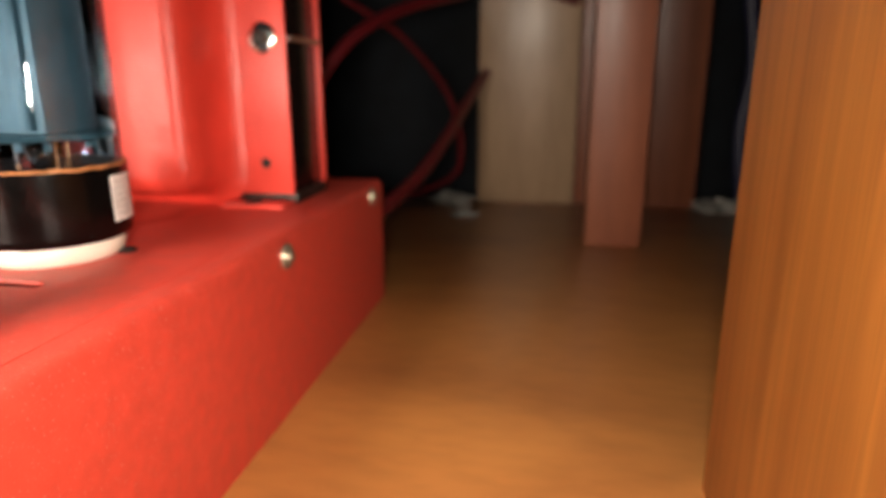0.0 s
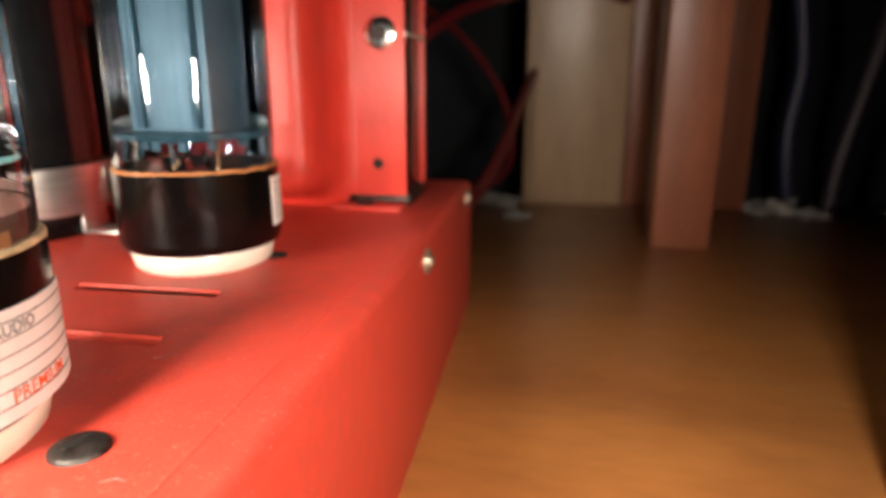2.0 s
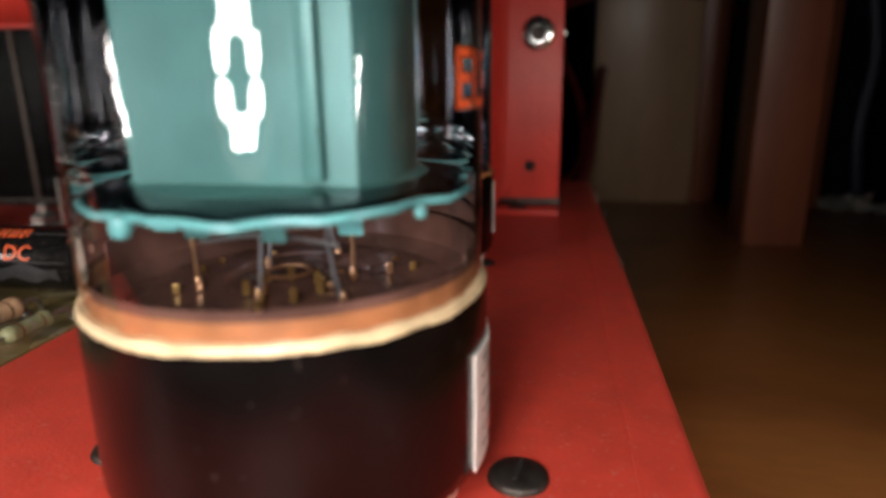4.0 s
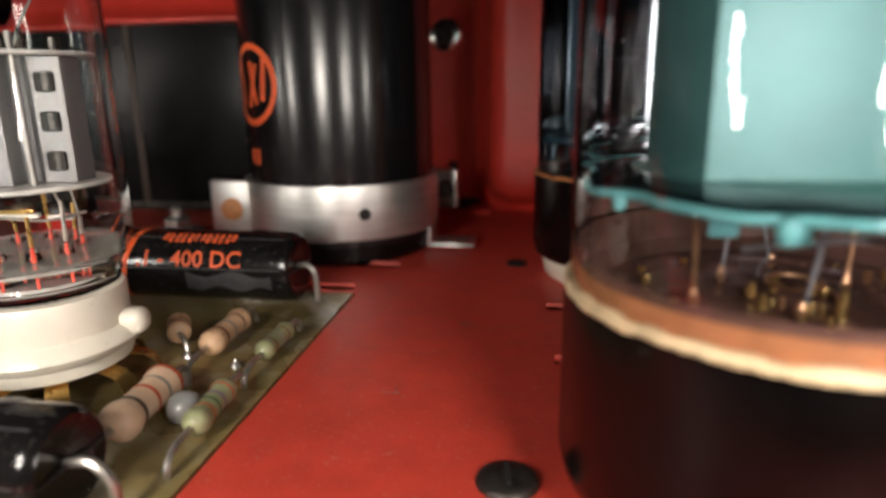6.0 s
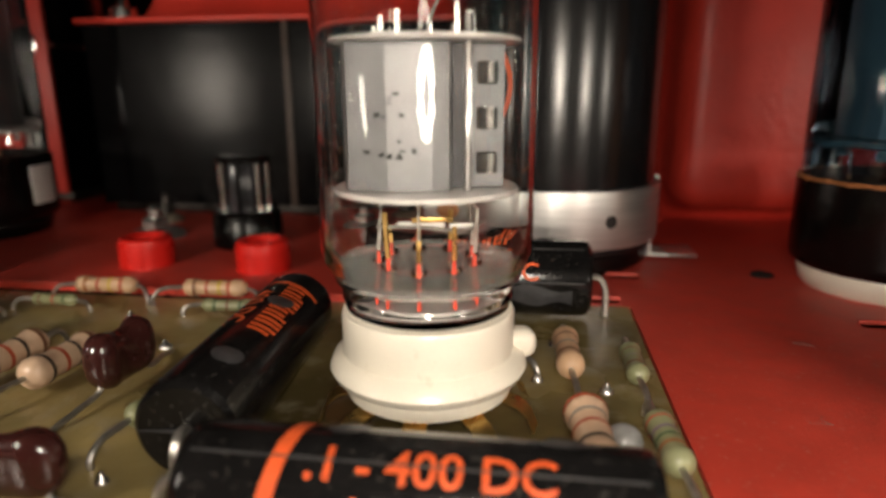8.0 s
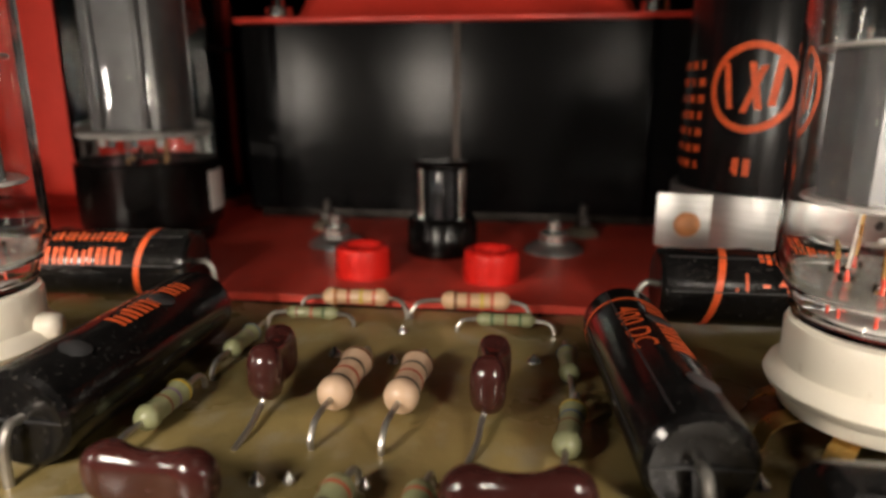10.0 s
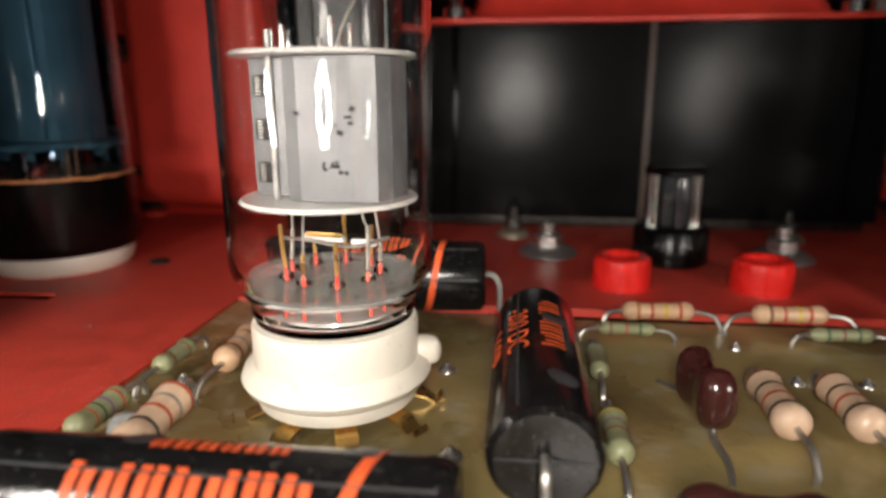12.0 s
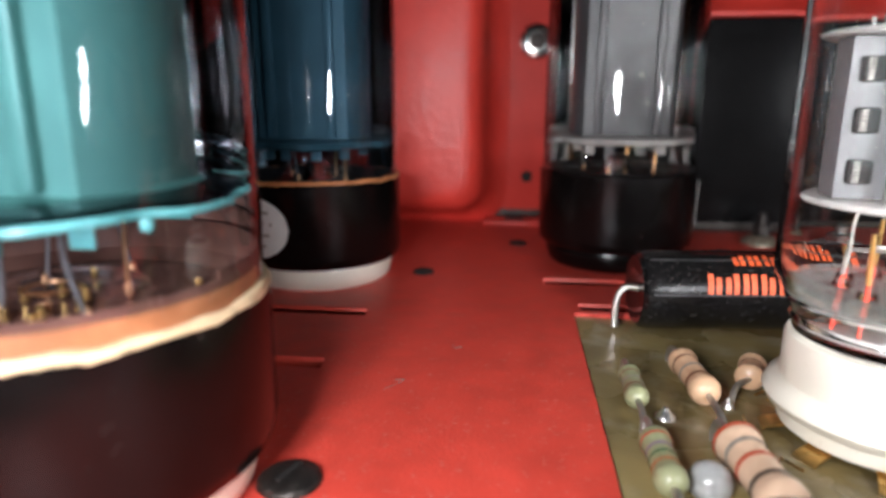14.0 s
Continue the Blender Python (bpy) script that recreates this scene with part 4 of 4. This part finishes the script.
    part("lower_spacer", lathe([(0, 2.36), (0.9, 2.36), (0.92, 2.38), (0.9, 2.41), (0, 2.41)], 48), MICA, e, "white mica spacer")
    part("upper_spacer", lathe([(0, 3.81), (0.9, 3.81), (0.92, 3.83), (0.9, 3.85), (0, 3.85)], 48), MICA, e, "white mica spacer")
    out = [(-0.76, -0.2), (-0.7, -0.4), (-0.35, -0.47), (0.05, -0.48), (0.2, -0.45), (0.24, -0.28), (0.34, -0.2), (0.42, -0.24), (0.72, -0.2), (0.76, 0.1), (0.5, 0.45), (-0.5, 0.45), (-0.76, 0.22)]
    out = [(mir * px * 1.02, py * 1.05) for px, py in out]
    bm = bmesh.new()
    lo, hi = [bm.verts.new((px, py, 2.42)) for px, py in out], [bm.verts.new((px, py, 3.8)) for px, py in out]
    for j in range(len(out)):
        n = (j + 1) % len(out)
        bm.faces.new((lo[j], lo[n], hi[n], hi[j]))
    bm.faces.new(lo)
    bm.faces.new(hi)
    plate = part("anode", bm, PLATE_GREY, e, "grey metal anode with windows", flat=True)
    for zz in (2.66, 3.1, 3.53):
        win = part("anode_window", block(*sorted((mir * 0.47, mir * 0.67)), -0.275, -0.2, zz - 0.11, zz + 0.11, 0.03), HOLE, plate)
        for j in range(6):
            part("grid_turn", block(*sorted((mir * 0.575, mir * 0.625)), -0.288, -0.277, zz - 0.084 + j * 0.033, zz - 0.077 + j * 0.033), LEAD, win)
    for px, py in ((mir * 0.38, -0.4), (mir * 0.3, 0.5)):
        part("support_rod", lathe([(0.035, 2.38), (0.035, 4.05), (0, 4.06)], 10, centre=(px, py)), ROD, e)
    for px, py, h in ((-0.4, -0.3, 4.05), (-0.25, -0.35, 4.1), (0.28, -0.4, 4.15), (0.4, -0.25, 4.1), (0.05, 0.3, 4.1), (-0.5, 0.2, 4.0)):
        part("rod_end", block(px - 0.02, px + 0.02, py - 0.012, py + 0.012, 3.84, h), CHROME, e)
    part("getter_ring", lathe([(0.36, 4.5), (0.44, 4.48), (0.46, 4.52), (0.4, 4.55)], 32, close=True), CHROME, e, "bright getter ring")
    part("getter_post", sweep([(0.0, 0.2, 3.84), (0.1, 0.3, 4.2), (0.3, 0.3, 4.51)], 0.016, 6, 4), LEAD, e)
    fleck = random.Random(7 if mir > 0 else 11)
    for j in range(16):
        px, pz = mir * (-0.3 + fleck.gauss(0, 0.13)), (2.75 if j % 3 else 3.2) + fleck.gauss(0, 0.1)
        w, hh = fleck.uniform(0.008, 0.03), fleck.uniform(0.006, 0.022)
        part("ink_mark", moved(block(-w, w, -0.512, -0.47, -hh, hh), Matrix.Translation((px, 0, pz)) @ Matrix.Rotation(fleck.uniform(-0.8, 0.8), 4, "Y")), HOLE, plate, "dark ink fleck")
    for o in e.children:
        if o.name.split(".")[0] in ("lower_spacer", "upper_spacer", "anode", "support_rod", "rod_end", "getter_ring", "getter_post"):
            o.location.z += (lift + 2.36 * (1 - tall)) * CM
            o.scale.z = tall
    e.scale = (size, size, size)
    return e


SAG = ((-8, 4.45), (-5, 4.39), (-2.6, 4.32), (2.1, 4.33), (3.3, 4.38), (5.3, 4.47), (8, 4.5))


def board_top(x):
    """Height of the warped board's upper face, which sags in the middle."""
    for (xa, za), (xb, zb) in zip(SAG, SAG[1:]):
        if x <= xb:
            f = max(0.0, min(1.0, (x - xa) / (xb - xa)))
            return za + (zb - za) * f
    return SAG[-1][1]


small_valve(5.3, 4.2, 4.64, 10, 1, 0.98, -0.06, 0.955, "small clear nine-pin valve in a cream ceramic socket")
small_valve(-5.17, 4.6, 4.33, -10, -1, 1.045, 0.0, 0.98, "small clear nine-pin valve in a cream ceramic socket")

# ---- circuit board ----
bm = bmesh.new()
rows = [[bm.verts.new((bx, by, board_top(bx) - dz)) for by, dz in ((0.42, 0), (7.84, 0), (7.84, 0.16), (0.42, 0.16))] for bx in [-7.88 + 0.394 * k for k in range(41)]]
for a, b in zip(rows, rows[1:]):
    for j in range(4):
        bm.faces.new((a[j], b[j], b[(j + 1) % 4], a[(j + 1) % 4]))
bm.faces.new(rows[0])
bm.faces.new(list(reversed(rows[-1])))
board = part("circuit_board", bm, BOARD)
tagged(board, "olive brown circuit board with stains, fixed on the chassis", "circuit board")


def resistor(p, q, r, mat, bands, label, foot_p=None, foot_q=None, z=None):
    """A dog-bone carbon resistor from p to q over the board, with colour bands and bent leads."""
    z = z if z is not None else r + 0.06
    level = board_top((p[0] + q[0]) / 2)
    p, q = Vector((*p, level + z)), Vector((*q, level + z))
    L = (q - p).length
    mid, way = (p + q) / 2, (q - p).normalized()
    e = thing("resistor", mid.x, mid.y, level, label, "resistor", "resistors on the circuit board")
    rot = way.to_track_quat("Z", "Y").to_matrix().to_4x4()
    base = Matrix.Translation((0, 0, z)) @ rot

    def radius(f):
        f = abs(2 * f - 1)
        return r * (0.84 if f < 0.5 else 0.84 + 0.16 * min(1, (f - 0.5) / 0.16))
    prof = [(0.05, -L / 2 - 0.02), (r * 0.6, -L / 2 - 0.0), (r * 0.9, -L / 2 + 0.05 * L), (r, -L / 2 + 0.1 * L)]
    prof += [(radius(f), -L / 2 + f * L) for f in (0.17, 0.25, 0.4, 0.6, 0.75, 0.83)]
    prof += [(r, L / 2 - 0.1 * L), (r * 0.9, L / 2 - 0.05 * L), (r * 0.6, L / 2), (0.05, L / 2 + 0.02), (0, L / 2 + 0.02)]
    part("body", moved(lathe([(0, -L / 2 - 0.02)] + prof, 20), base), mat, e)
    for f, c in bands:
        w = 0.024 * L
        part("band", moved(lathe([(radius(f) + 0.008, -L / 2 + f * L - w), (radius(f) + 0.012, -L / 2 + f * L), (radius(f) + 0.008, -L / 2 + f * L + w)], 20), base), BAND[c], e)
    for end, foot, s in ((p, foot_p, -1), (q, foot_q, 1)):
        tip = end - mid
        tip.z = z
        foot = (Vector((*foot, 0)) - Vector((mid.x, mid.y, 0))) if foot else Vector((tip.x, tip.y, 0)) + s * way * 0.42
        a = Vector((tip.x, tip.y, z)) + s * way * 0.01
        b = a + (Vector((foot.x, foot.y, z)) - a) * 0.7
        part("lead", sweep([a, b, Vector((foot.x, foot.y, z * 0.45)), Vector((foot.x, foot.y, 0.0))], 0.036, 7, 5), LEAD, e)
    return e


B2 = [(0.14, "brown"), (0.36, "black"), (0.56, "red"), (0.78, "black")]
B3 = [(0.2, "red"), (0.4, "violet"), (0.55, "green"), (0.7, "orange")]
B4 = [(0.25, "brown"), (0.5, "grey"), (0.72, "brown")]
nm = "tan resistor with coloured bands and bent leads"
B5 = [(0.1, "red"), (0.28, "grey"), (0.48, "red"), (0.72, "black")]
resistor((6.8, 6.0), (6.83, 4.95), 0.17, TAN, B4, nm, None, (6.88, 4.3))
resistor((6.9, 3.97), (6.98, 2.9), 0.21, PINK_TAN, B5, nm)
resistor((7.58, 5.72), (7.58, 4.9), 0.13, SAGE, B4, "small green resistor with brown bands", None, (7.6, 4.35))
resistor((7.6, 3.97), (7.66, 3.12), 0.145, SAGE, B3, "green resistor with red and violet bands", None, (7.7, 2.6))
resistor((5.95, 5.75), (6.2, 5.35), 0.16, TAN, [(0.4, "brown")], nm, None, (6.45, 5.1))
resistor((-6.8, 5.88), (-6.74, 4.88), 0.17, TAN, B4, nm, None, (-6.76, 4.2))
resistor((-6.8, 3.93), (-6.72, 2.82), 0.21, PINK_TAN, B5, nm)
resistor((-7.48, 5.45), (-7.5, 4.72), 0.13, SAGE, B4, "small green resistor with brown bands", None, (-7.52, 4.25))
resistor((-7.5, 3.98), (-7.5, 3.15), 0.145, SAGE, B3, "green resistor with red and violet bands", None, (-7.5, 2.6))
resistor((-5.95, 5.85), (-6.15, 5.4), 0.16, TAN, [(0.4, "brown")], nm, None, (-6.4, 5.15))
pale = "pale tan resistor with brown, black and red bands"
resistor((-0.21, 5.28), (-0.25, 4.15), 0.2, PINK_TAN, B2, pale, None, (-0.28, 3.55))
resistor((0.56, 5.28), (0.51, 4.17), 0.2, PINK_TAN, B2, pale, None, (0.46, 3.55))
resistor((-2.04, 6.2), (-2.05, 5.42), 0.13, SAGE, [(0.15, "blue"), (0.4, "grey")], "green resistor with a blue end", None, (-2.07, 4.95))
resistor((-2.07, 4.32), (-2.09, 3.5), 0.145, SAGE, [(0.15, "yellow"), (0.35, "violet"), (0.55, "brown")], "green resistor with yellow and violet bands", None, (-2.1, 2.95))
resistor((2.42, 4.4), (2.28, 3.52), 0.145, SAGE, [(0.15, "yellow"), (0.35, "blue"), (0.55, "brown")], "green resistor with yellow and blue bands", None, (2.22, 2.95))
resistor((2.42, 5.95), (2.42, 5.2), 0.13, SAGE, [(0.15, "blue"), (0.4, "grey")], "green resistor with a blue end", None, (2.43, 4.8))
resistor((-1.44, 7.6), (-0.38, 7.66), 0.15, TAN, [(0.2, "orange"), (0.4, "red"), (0.6, "yellow"), (0.8, "red")], "tan resistor with orange, red and yellow bands", (-1.78, 7.4), (-0.02, 7.4), 0.27)
resistor((0.53, 7.64), (1.6, 7.7), 0.15, TAN, [(0.2, "brown"), (0.4, "red"), (0.6, "yellow"), (0.75, "red")], "tan resistor with red and yellow bands", (0.06, 7.42), (1.95, 7.45), 0.27)
resistor((-1.86, 7.08), (-1.08, 7.08), 0.105, SAGE, [(0.2, "brown"), (0.5, "red"), (0.75, "green")], "small sage green resistor", (-2.15, 6.95), (-0.78, 6.98))
resistor((1.15, 7.1), (2.0, 7.14), 0.11, SAGE, [(0.25, "green"), (0.5, "brown"), (0.75, "green")], "small sage green resistor", (0.85, 6.98), (2.3, 7.0))
resistor((0.3, 2.75), (0.2, 1.85), 0.15, SAGE, [(0.2, "red"), (0.45, "black"), (0.7, "black")], "green resistor with red and black bands", (0.36, 3.05))
resistor((1.02, 2.75), (0.94, 1.85), 0.15, SAGE, [(0.2, "red"), (0.45, "black"), (0.7, "black")], "green resistor with red and black bands", (1.06, 3.05))


def film_capacitor(x, y, turn, r, length, prints, label, patch=False, lead_reach=0.45, raised=0.0):
    """A black tubular capacitor lying on the board: body, sealed ends, orange print, bent leads."""
    e = thing("tubular_capacitor", x, y, board_top(x) + raised, label, "capacitor", "tubular capacitors", turn=turn)
    z = r + 0.02
    h = length / 2
    up = Matrix.Translation((0, 0, z))
    body = part("body", moved(lathe([(0, -h + 0.06), (r * 0.55, -h + 0.02), (r * 0.86, -h), (r * 0.97, -h + 0.05), (r, -h + 0.14), (r, h - 0.14), (r * 0.97, h - 0.05), (r * 0.86, h), (r * 0.55, h - 0.02), (0, h - 0.06)], 48), up @ ALONG_X), CAP_BLACK, e)
    for tilt in (-62, -8):
        part("mould_seam", moved(block(-h + 0.12, h - 0.12, -r - 0.01, -r + 0.02, -0.009, 0.009), up @ Matrix.Rotation(radians(tilt), 4, "X")), CAP_GREY, body, "thin grey moulding seam")
    part("end_seam", moved(block(h - 0.03, h + 0.004, -r * 0.84, r * 0.84, -0.006, 0.006), up), CAP_GREY, body)
    # grey discs painted on as round highlights
    for a in (-0.3, 0.62):
        part("highlight_mark", moved(lathe([(0, 0.012), (0.13, 0.01), (0.16, 0), (0, 0)], 18), up @ Matrix.Translation((a * h, 0, 0)) @ Matrix.Rotation(radians(-20), 4, "X") @ Matrix.Translation((0, 0, r - 0.004))), CAP_GREY, body)
    if patch:
        bm = bmesh.new()
        cols = [[bm.verts.new((px, py, 0)) for py in (-0.14 - 0.05 * math.sin(px * 9), 0.12 + 0.05 * math.sin(px * 7 + 1))] for px in [-0.7 + 0.1 * k for k in range(15)]]
        for a, b in zip(cols, cols[1:]):
            bm.faces.new((a[0], b[0], b[1], a[1]))
        part("scuffed_patch", moved(bent_on_cap(bm, r, 0.75, -12), up), CAP_GREY, body)
    for s in (-1, 1):
        part("lead", sweep([(s * (h - 0.1), 0, z), (s * (h + lead_reach * 0.45), 0, z + 0.02), (s * (h + lead_reach * 0.9), 0, z - 0.12), (s * (h + lead_reach), 0, z * 0.4), (s * (h + lead_reach), 0, 0)], 0.05, 9, 6), LEAD, e, "bent tinned wire lead")
    for what, *q in prints:
        if what == "text":
            words, size, along, angle, flip = q
            part("print", moved(bent_on_cap(letters(words, size), r, along, angle, flip, 1.0), up), ORANGE, body, "orange lettering")
        elif what == "bars":
            count, w, hh, along, angle, flip = q
            for bm in bar_row(count, w, hh, w * 0.32, w * 0.34):
                part("printed_bar", moved(bent_on_cap(bm, r, along, angle, flip), up), ORANGE, body)
        elif what == "ring":
            along, slant, width = q
            bm = bmesh.new()
            n = 40
            ring = []
            for k in range(n + 1):
                a = radians(-150 + 300 * k / n)
                xx = along + slant * (a + 0.0)
                ring.append([bm.verts.new((xx + d, -(r + 0.007) * math.cos(a), (r + 0.007) * math.sin(a))) for d in (-width / 2, width / 2)])
            for a, b in zip(ring, ring[1:]):
                bm.faces.new((a[0], a[1], b[1], b[0]))
            part("stripe", moved(bm, up), ORANGE, body, "orange stripe")
    return e


film_capacitor(5.55, 2.07, 0, 0.47, 3.4, [("text", ".1 - 400 DC", 0.255, 0.14, 58, False), ("text", "160P", 0.28, -0.05, 14, False), ("ring", -1.0, 0.08, 0.12)], "black tubular capacitor with orange figures and stripe", lead_reach=0.35)
film_capacitor(-5.38, 1.87, 0, 0.48, 3.75, [("bars", 7, 0.2, 0.34, 0.0, 48, True), ("bars", 6, 0.14, 0.16, 0.1, 100, True), ("ring", 1.02, 0.14, 0.1)], "black tubular capacitor with an orange stripe and print", lead_reach=0.3)
film_capacitor(3.22, 4.5, -86.5, 0.5, 3.4, [("bars", 7, 0.17, 0.3, -0.35, 118, True), ("text", "400 DC", 0.26, -0.3, 72, False), ("ring", -1.32, 0.1, 0.07)], "scratched black tubular capacitor with worn orange print", lead_reach=0.22)
film_capacitor(-2.85, 4.5, -90, 0.52, 3.4, [("text", "160P", 0.32, -0.2, 16, False), ("text", "-200 DC", 0.26, -0.25, 60, False), ("bars", 7, 0.16, 0.26, -0.35, 104, False)], "scratched black tubular capacitor with worn orange print", lead_reach=0.22)
film_capacitor(5.48, 7.28, 0, 0.56, 3.45, [("text", ".1 - 400 DC", 0.26, 0.1, 22, False), ("bars", 6, 0.16, 0.2, 0.2, 62, False), ("ring", -1.0, 0.1, 0.1)], "black tubular capacitor with orange figures and a scuffed patch", patch=True, lead_reach=0.25, raised=0.06)
film_capacitor(-5.37, 7.5, 5, 0.56, 3.5, [("bars", 7, 0.18, 0.28, -0.1, 24, True), ("bars", 6, 0.16, 0.2, 0.1, 62, True), ("ring", 0.95, 0.1, 0.1)], "black tubular capacitor with orange print and a stripe", lead_reach=0.25, raised=0.1)


def dipped_capacitor(x, y, turn, w, h, t, label, mark=False):
    """A maroon dipped mica capacitor: two swollen lobes, standing or leaning on wire legs."""
    e = thing("dipped_capacitor", x, y, board_top(x), label, "capacitor", "maroon dipped capacitors", turn=turn)
    bm = bmesh.new()
    bmesh.ops.create_uvsphere(bm, u_segments=32, v_segments=20, radius=1)
    for v in bm.verts:
        c = v.co.copy()
        sx = math.copysign(abs(c.x) ** 0.6, c.x)
        waist = 1 - 0.42 * math.exp(-(c.x / 0.3) ** 2)
        v.co = Vector((sx * w / 2, math.copysign(abs(c.y) ** 0.75, c.y) * t / 2 * waist, math.copysign(abs(c.z) ** 0.7, c.z) * h / 2 * (1 - (0.28 if c.z > 0 else 0.04) * math.exp(-(c.x / 0.28) ** 2))))
    part("body", moved(bm, Matrix.Translation((0, 0, h / 2 + 0.12))), MAROON, e)
    for s in (-1, 1):
        part("leg", sweep([(s * w * 0.33, 0, 0.25), (s * w * 0.42, -0.05 * s, 0.12), (s * (w * 0.5 + 0.3), -0.05, 0.08), (s * (w * 0.5 + 0.62), -0.12, 0.0)], 0.035, 7, 5), LEAD, e)
    if mark:
        bm = letters("82\u00b15%", 0.12)
        part("print", moved(bm, Matrix.Translation((-0.05, -t / 2 - 0.012, h / 2 - 0.02)) @ Euler((math.pi / 2, 0, 0)).to_matrix().to_4x4()), PRINT_GREY, e, "pale stamped figures")
        for k, (bx, bw) in enumerate(((-0.46, 0.1), (-0.44, 0.14))):
            part("print_bar", block(bx - bw / 2, bx + bw / 2, -t / 2 - 0.02, -t / 2 + 0.03, h / 2 - 0.06 + k * 0.12, h / 2 + 0.02 + k * 0.12), PRINT_GREY, e)
    return e


dipped_capacitor(-1.06, 4.55, -84, 1.0, 0.74, 0.46, "maroon dipped capacitor standing on its wire legs")
dipped_capacitor(1.5, 4.55, -93, 1.0, 0.74, 0.46, "maroon dipped capacitor standing on its wire legs")
dipped_capacitor(1.84, 2.32, 6, 1.25, 0.68, 0.42, "maroon dipped capacitor with stamped figures", True)
dipped_capacitor(-1.25, 2.35, -3, 1.25, 0.6, 0.42, "maroon dipped capacitor lying low on the board")


def glass_bead(x, y, r):
    ob = part("glass_bead", lathe([(r * 0.9, 0), (r, r * 0.4), (r * 0.97, r * 0.8), (r * 0.75, r * 1.2), (r * 0.35, r * 1.42), (0, r * 1.46)], 24), GLASS_BEAD)
    ob.location = (x * CM, y * CM, board_top(x) * CM)
    return tagged(ob, "grey glassy domed bead on the circuit board", "bead", "glass beads")


def solder(x, y, r=0.1, h=0.09):
    ob = part("solder_joint", lathe([(r, 0), (r * 0.9, h * 0.4), (r * 0.5, h * 0.85), (r * 0.25, h * 1.4), (0, h * 1.5)], 14), SOLDER)
    ob.location = (x * CM, y * CM, board_top(x) * CM)
    return tagged(ob, "small bright solder joint on the board", "solder joint", "solder joints")


for x, y, r in ((7.23, 4.88, 0.09), (-7.2, 4.75, 0.12), (-7.1, 2.95, 0.1), (0.44, 5.77, 0.1), (1.27, 5.78, 0.1), (0.03, 6.84, 0.08), (-0.75, 5.9, 0.1), (2.0, 6.0, 0.1),
                (4.1, 5.7, 0.12), (-4.0, 5.6, 0.12), (-3.75, 3.6, 0.14), (4.0, 3.4, 0.12), (0.1, 5.75, 0.09), (-0.3, 3.0, 0.07), (0.43, 3.0, 0.07), (6.45, 5.1, 0.08), (-6.45, 5.1, 0.08), (2.48, 2.75, 0.07), (-0.6, 2.95, 0.09), (-6.7, 6.1, 0.12), (6.7, 6.2, 0.1)):
    solder(x, y, r, 0.08)
for x, y in ((7.25, 3.66), (-7.12, 3.45)):
    glass_bead(x, y, 0.19)

# ---- fixed copies of the inspection camera's one moving ring lamp, spread along its way ----
led_ring = bmesh.new()
for k in range(8):
    a = 2 * math.pi * (k + 0.5) / 8
    led_ring.faces.new([led_ring.verts.new((0.7 * math.cos(a) + 0.29 * math.cos(b), 0, 0.8 * math.sin(a) + 0.29 * math.sin(b))) for b in (2 * math.pi * j / 12 for j in range(12))])
led_mesh = bpy.data.meshes.new("led_ring")
bmesh.ops.scale(led_ring, vec=(CM, CM, CM), verts=led_ring.verts)
led_ring.to_mesh(led_mesh)
led_ring.free()
for x, power in LAMPS:
    m = glow("white_led", (1.0, 0.88, 0.74), power)
    ob = new("ring_lamp_copy", led_mesh.copy())
    ob.data.materials.append(m)
    ob.matrix_basis = pose(x, LAMP_Y, LAMP_Z, -18)
    tagged(ob, "fixed copy of the inspection camera's ring of eight small white lights", "ring lamp", "ring lamps")
    # hood and back added to block each lamp's stray side and rear light
    part("added_light_hood", moved(lathe([(0, -0.1), (1.14, -0.1), (1.14, HOOD), (1.2, HOOD), (1.22, -0.2), (1.22, -0.9), (1.1, -1.0), (0, -1.0)], 32), Euler((-math.pi / 2, 0, 0)).to_matrix().to_4x4()), MATT_BLACK, ob, "matt black hood added round the lights to narrow their beam")
